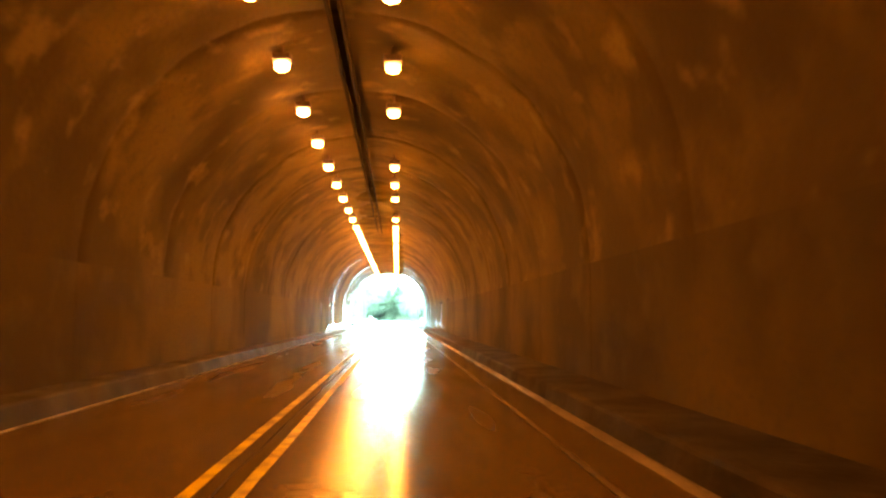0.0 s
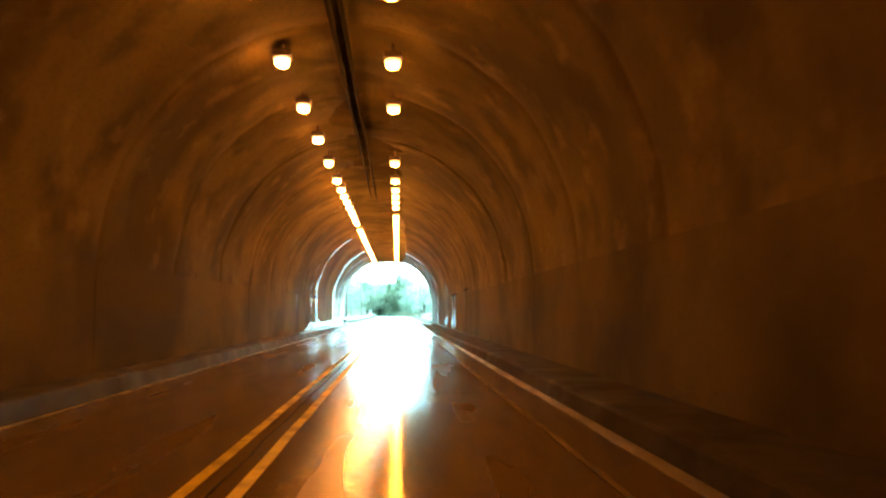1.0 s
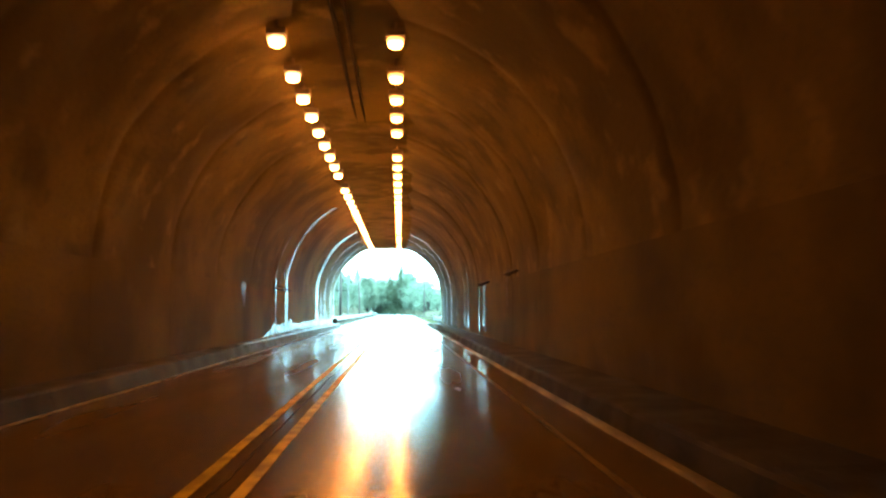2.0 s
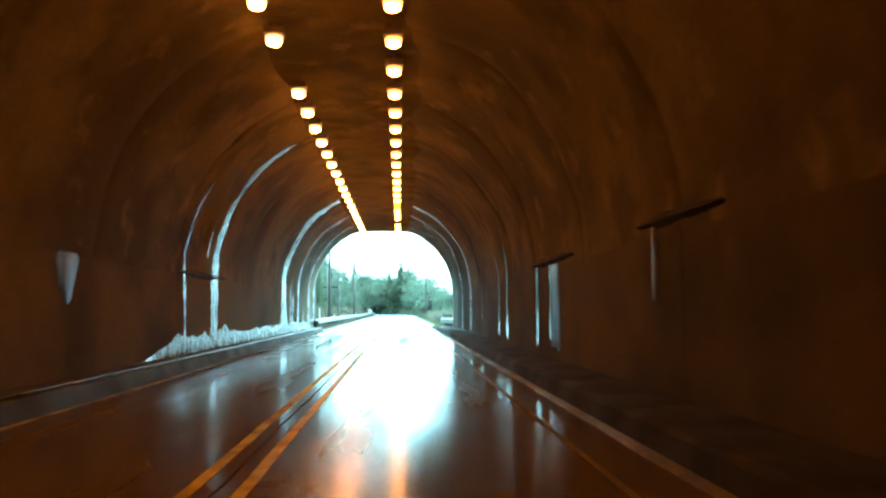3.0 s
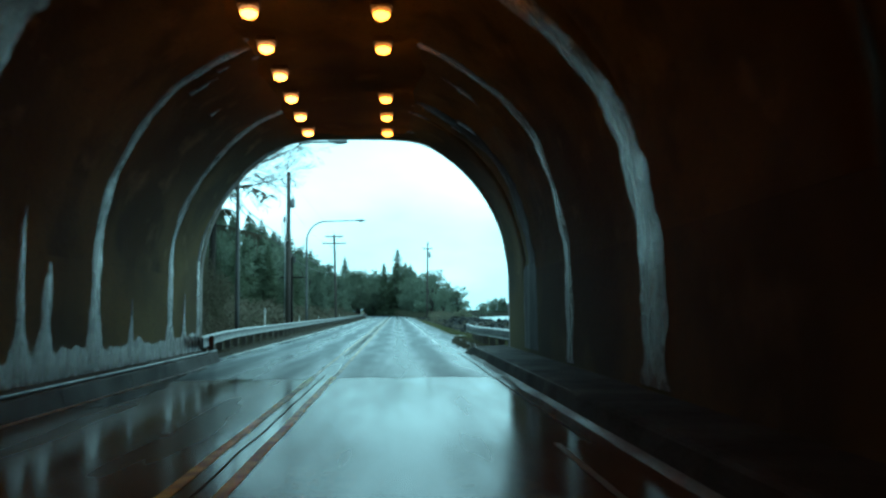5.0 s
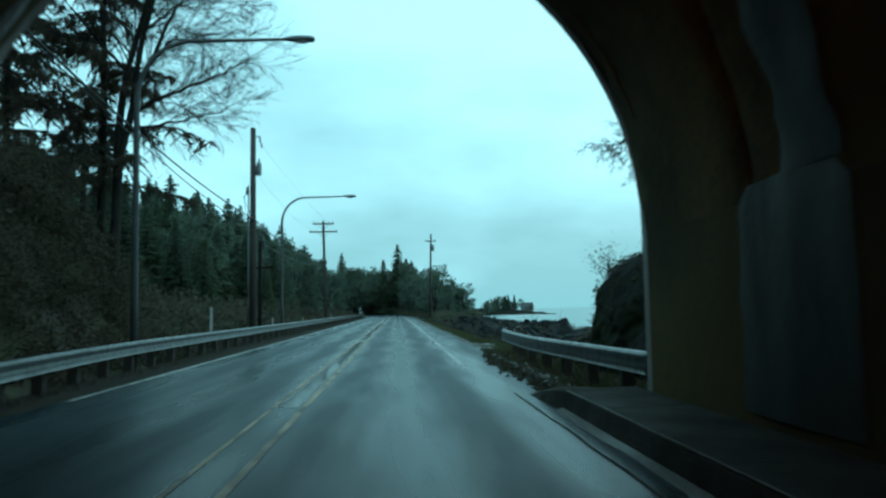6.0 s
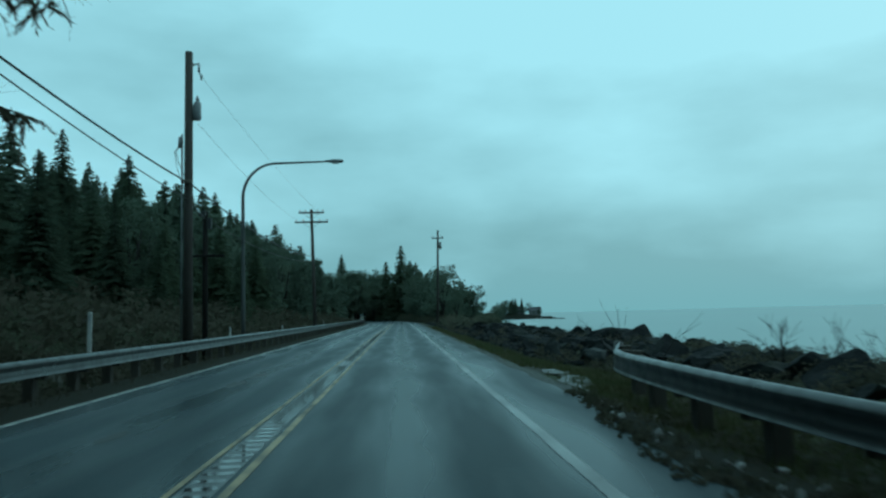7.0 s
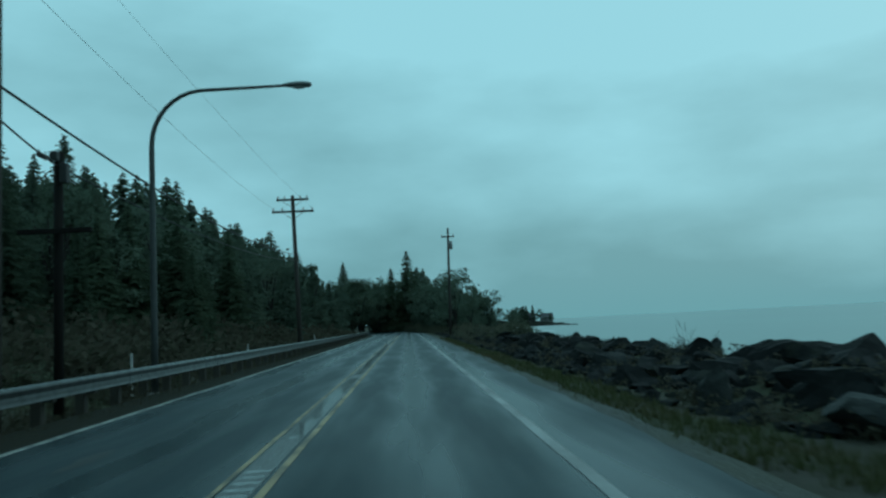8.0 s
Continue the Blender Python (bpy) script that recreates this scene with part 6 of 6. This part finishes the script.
def sapling(at, height, seed, leafy, label, stems=4, depth=2):
    plant_ob = thing("sapling", label, "sapling", at, group="saplings")
    rnd = random.Random(seed)
    bm = bmesh.new()
    tips = []
    for k in range(stems):
        grow(bm, Vector((0, 0, -0.1)), Vector((rnd.gauss(0, 0.35), rnd.gauss(0, 0.35), 1)), height * (0.5 if depth > 1 else 0.75), 0.016, depth, rnd, tips, 0.5)
    part("stem", bm, M_TWIG, plant_ob)
    if leafy:
        verts, faces = [], []
        for p in tips:
            for _ in range(4):
                c = p + Vector((rnd.gauss(0, 0.12), rnd.gauss(0, 0.12), rnd.gauss(0, 0.12)))
                a = Vector((rnd.gauss(0, 1), rnd.gauss(0, 1), rnd.gauss(0, 0.4))).normalized() * 0.045
                b = a.orthogonal().normalized() * 0.014
                m = len(verts)
                verts += [tuple(c + a), tuple(c + b), tuple(c - a), tuple(c - b)]
                faces.append((m, m + 1, m + 2, m + 3))
        me = bpy.data.meshes.new("leaves")
        me.from_pydata(verts, [], faces)
        me.materials.append(M_BROAD)
        ob = new("leaves", me)
        ob.parent = plant_ob
    return plant_ob


for k, (x, y, z, h, lf) in enumerate(((7.1, 102.3, 1.7, 1.3, True), (7.3, 102.6, 1.9, 1.25, True), (8.5, 103.3, 2.9, 0.9, False), (9.6, 111.4, 0.1, 1.3, False), (10.4, 110.4, 0.0, 1.3, False), (11.2, 135.0, -0.2, 1.6, False), (11.6, 136.4, -0.2, 1.2, False), (10.2, 108.8, 0.0, 1.2, False))):
    sapling((x, y, z), h, 60 + k, lf, "thin leafy sapling growing from the cliff edge" if lf else "bare twiggy sapling among the shore rocks")

sapling((6.7, 111.4, -0.2), 1.6, 73, False, "bare forked sapling behind the end of the guard rail", 3, 1)

# ---- shore rocks
def boulder_mesh(seed, fine=3, rock=M_ROCK):
    rnd = random.Random(seed)
    bm = bmesh.new()
    bmesh.ops.create_icosphere(bm, subdivisions=fine, radius=1)
    cuts = [(Vector((rnd.gauss(0, 1), rnd.gauss(0, 1), rnd.gauss(0, 1))).normalized(), rnd.uniform(0.38, 0.74)) for _ in range(14)]
    for v in bm.verts:
        p = v.co.copy()
        for way, far in cuts:
            over = p.dot(way) - far
            if over > 0:
                p -= way * over
        p *= 1 + 0.12 * noise.noise((p.x * 1.6 + seed, p.y * 1.6, p.z * 1.6)) + 0.13 * noise.noise((p.x * 3.6 + seed, p.y * 3.6, p.z * 3.6))
        v.co = p
    return mesh_of("boulder", bm, rock)


BOULDERS = [boulder_mesh(s) for s in range(7)]
PALE_BOULDERS = [boulder_mesh(s, 3, M_ROCK_PALE) for s in (31, 32)]
RIPRAP = [boulder_mesh(s, 2) for s in range(20, 25)]
shore = random.Random(11)
rows_of_rock = [(6.5, 0.30, 0.0), (7.2, 0.42, -0.05), (7.9, 0.45, 0.0), (8.5, 0.55, -0.05), (9.1, 0.7, -0.12), (9.9, 0.8, -0.32), (10.8, 0.85, -0.35), (11.9, 0.8, -0.5)]
far_verts, far_faces = [], []
for x0, size, lift in rows_of_rock:
    y = 107.0 if x0 > 9 else 110.0 if x0 > 8.2 else 114.0 if x0 > 7.5 else 119.5
    while y < 235:
        s = size * shore.uniform(0.5, 1.3) * (1.45 if shore.random() < 0.1 else 1.0) * (1 + 0.0015 * (y - 110))
        x = x0 + shore.uniform(-0.5, 0.5) + road_x(y)
        z = land(x, y) + lift * s * shore.uniform(0.4, 1.0)
        m = Matrix.LocRotScale((x, y, z), Euler((shore.uniform(-0.5, 0.5), shore.uniform(-0.5, 0.5), shore.uniform(0, 6.28))), (s * shore.uniform(0.9, 1.5), s * shore.uniform(0.8, 1.2), s * shore.uniform(0.5, 0.85)))
        me = shore.choice(BOULDERS)
        if y < 150:
            ob = new("boulder", me)
            ob.matrix_basis = m
            tagged(ob, "dark angular riprap boulder on the shore bank", "boulder", "shore rocks")
        else:
            me = shore.choice(RIPRAP)
            k = len(far_verts)
            far_verts += [tuple(m @ v.co) for v in me.vertices]
            far_faces += [tuple(k + i for i in p.vertices) for p in me.polygons]
        y += s * shore.uniform(1.3, 2.3)
# the largest blocks along the crest and two that have rolled onto the verge
for k, (x, y, z, sx, sy, sz) in enumerate(((10.4, 123.8, 0.16, 1.35, 1.2, 0.80), (9.9, 126.8, 0.05, 1.45, 1.1, 0.72), (10.6, 125.4, -0.1, 1.3, 1.2, 0.78), (9.7, 130.2, 0.12, 0.75, 0.8, 0.72), (9.5, 132.6, 0.1, 0.9, 0.8, 0.75), (6.95, 122.5, -0.02, 0.66, 0.55, 0.62), (7.6, 119.2, -0.05, 0.62, 0.6, 0.55), (9.2, 117.4, -0.15, 1.1, 1.0, 0.5), (8.8, 113.2, -0.1, 0.95, 0.9, 0.65))):
    pale = k in (5, 6)
    ob = new("boulder", PALE_BOULDERS[k % 2] if pale else BOULDERS[k % 7])
    ob.matrix_basis = Matrix.LocRotScale((x, y, z), Euler((0.2 * math.sin(k * 2.1), 0.25 * math.cos(k * 1.3), k * 1.9)), (sx, sy, sz))
    tagged(ob, "grey rounded boulder lying in the verge grass" if pale else "large dark angular riprap block on the shore bank", "boulder", "shore rocks")
stone_verts, stone_faces = [], []
for _ in range(70):
    y = 95.5 + 12.0 * shore.random()
    x = 4.3 + 0.45 * smooth(103.5, 109.0, y) + 0.55 * shore.random()
    s = 0.02 + 0.05 * shore.random() ** 2
    m = Matrix.LocRotScale((x, y, 0.3 * s + (land(x, y) if x > 4.86 else 0.0)), Euler((shore.uniform(0, 6), shore.uniform(0, 6), 0)), (s * 1.4, s, s * 0.8))
    k = len(stone_verts)
    pebble = RIPRAP[k % 5]
    stone_verts += [tuple(m @ v.co) for v in pebble.vertices]
    stone_faces += [tuple(k + i for i in p.vertices) for p in pebble.polygons]
me = bpy.data.meshes.new("stones")
me.from_pydata(stone_verts, [], stone_faces)
me.materials.append(M_DECK)
tagged(new("stones", me), "pale wet stones scattered below the guard rail", "stones", kind="stuff")
me = bpy.data.meshes.new("riprap")
me.from_pydata(far_verts, [], far_faces)
me.materials.append(M_ROCK)
tagged(new("riprap", me), "dark riprap rocks along the far shore bank", "riprap", kind="stuff")
brush = []
for _ in range(110):
    y = 165 + 130 * shore.random()
    x = road_x(y) + 7.0 + 5.0 * shore.random()
    r = shore.uniform(0.5, 1.2)
    brush.append((x, y, land(x, y) + 0.5 * r, r))
leaf_cloud("shore_brush", brush, 0.15, 90, M_BROAD, "dark brush along the shore side of the road", "brush")

# ---- the low point across the bay
bm = bmesh.new()
rows = []
for i in range(41):
    f = i / 40
    x = 30 + 62 * f
    h = 4.2 * (1 - f ** 3) + 0.8 * nz(f * 14, 2.0)
    y = 515 + 10 * f
    rows.append([bm.verts.new((x, y - 16, -3.2)), bm.verts.new((x, y - 9, -2.6 + max(0.2, 0.12 * h))), bm.verts.new((x, y - 5, -2.6 + max(0.4, h * 0.8))), bm.verts.new((x, y, -2.6 + max(0.5, h))), bm.verts.new((x, y + 60, -3.2))])
for a, b in zip(rows, rows[1:]):
    for k in range(4):
        bm.faces.new((a[k], a[k + 1], b[k + 1], b[k]))
tagged(new("headland", mesh_of("headland", bm, M_CLIFF, True)), "low dark wooded point across the bay", "headland", kind="structure")
far = random.Random(77)
for k in range(46):
    f = far.random() * 0.76 if k % 2 else min(0.76, max(0.1, far.gauss(0.48, 0.08)))
    tr, cr = far.choice(BROADS if k % 4 else FAR_CONIFERS)
    size = far.uniform(0.14, 0.26) if k % 2 else far.uniform(0.5, 0.85) * (1 - 1.8 * abs(f - 0.48))
    plant("evergreen_tree" if k % 4 else "conifer", tr, cr, (34 + 62 * f, 515 + 10 * f + far.uniform(-3, 8), 0.9 * (1 - f)), size * (1.0 if k % 4 else 0.8), far.uniform(0, 6), "small far tree on the low point", "headland trees")


def far_house(at, w, d, h):
    house = thing("house", "small pale house on the far headland", "house", at)
    bm = bmesh.new()
    add_box(bm, -w / 2, w / 2, -d / 2, d / 2, -2, h)
    part("walls", bm, M_HOUSE, house)
    bm = bmesh.new()
    p = [bm.verts.new(q) for q in ((-w / 2 - 0.4, -d / 2 - 0.4, h), (w / 2 + 0.4, -d / 2 - 0.4, h), (w / 2 + 0.4, d / 2 + 0.4, h), (-w / 2 - 0.4, d / 2 + 0.4, h), (-w / 2 - 0.4, 0, h + 2.4), (w / 2 + 0.4, 0, h + 2.4))]
    for q in ((0, 1, 5, 4), (2, 3, 4, 5), (0, 4, 3), (1, 2, 5), (0, 3, 2, 1)):
        bm.faces.new([p[i] for i in q])
    part("roof", bm, M_ROOF, house)


far_house((66, 523, 0.9), 8, 6, 1.6)
far_house((77, 525, 0.6), 6, 5, 1.4)
for k, (x, y, w) in enumerate(((70, 500, 36), (54, 430, 12), (95, 760, 34), (44, 352, 9))):
    bm = bmesh.new()
    n = 18
    rows = []
    for i in range(n + 1):
        f = i / n
        t = 1.4 * math.sin(math.pi * f) * (0.6 + 0.4 * abs(nz(f * 7, k)))
        rows.append([bm.verts.new((x + w * (f - 0.5), y + 6 * nz(f * 3, k) - t, -2.55)), bm.verts.new((x + w * (f - 0.5), y + 6 * nz(f * 3, k) + t, -2.55 + 0.25 * math.sin(math.pi * f)))])
    for a, b in zip(rows, rows[1:]):
        bm.faces.new((a[0], b[0], b[1], a[1]))
    tagged(new("surf", mesh_of("surf", bm, M_FOAM)), "white line of surf on the bay", "surf", kind="stuff")
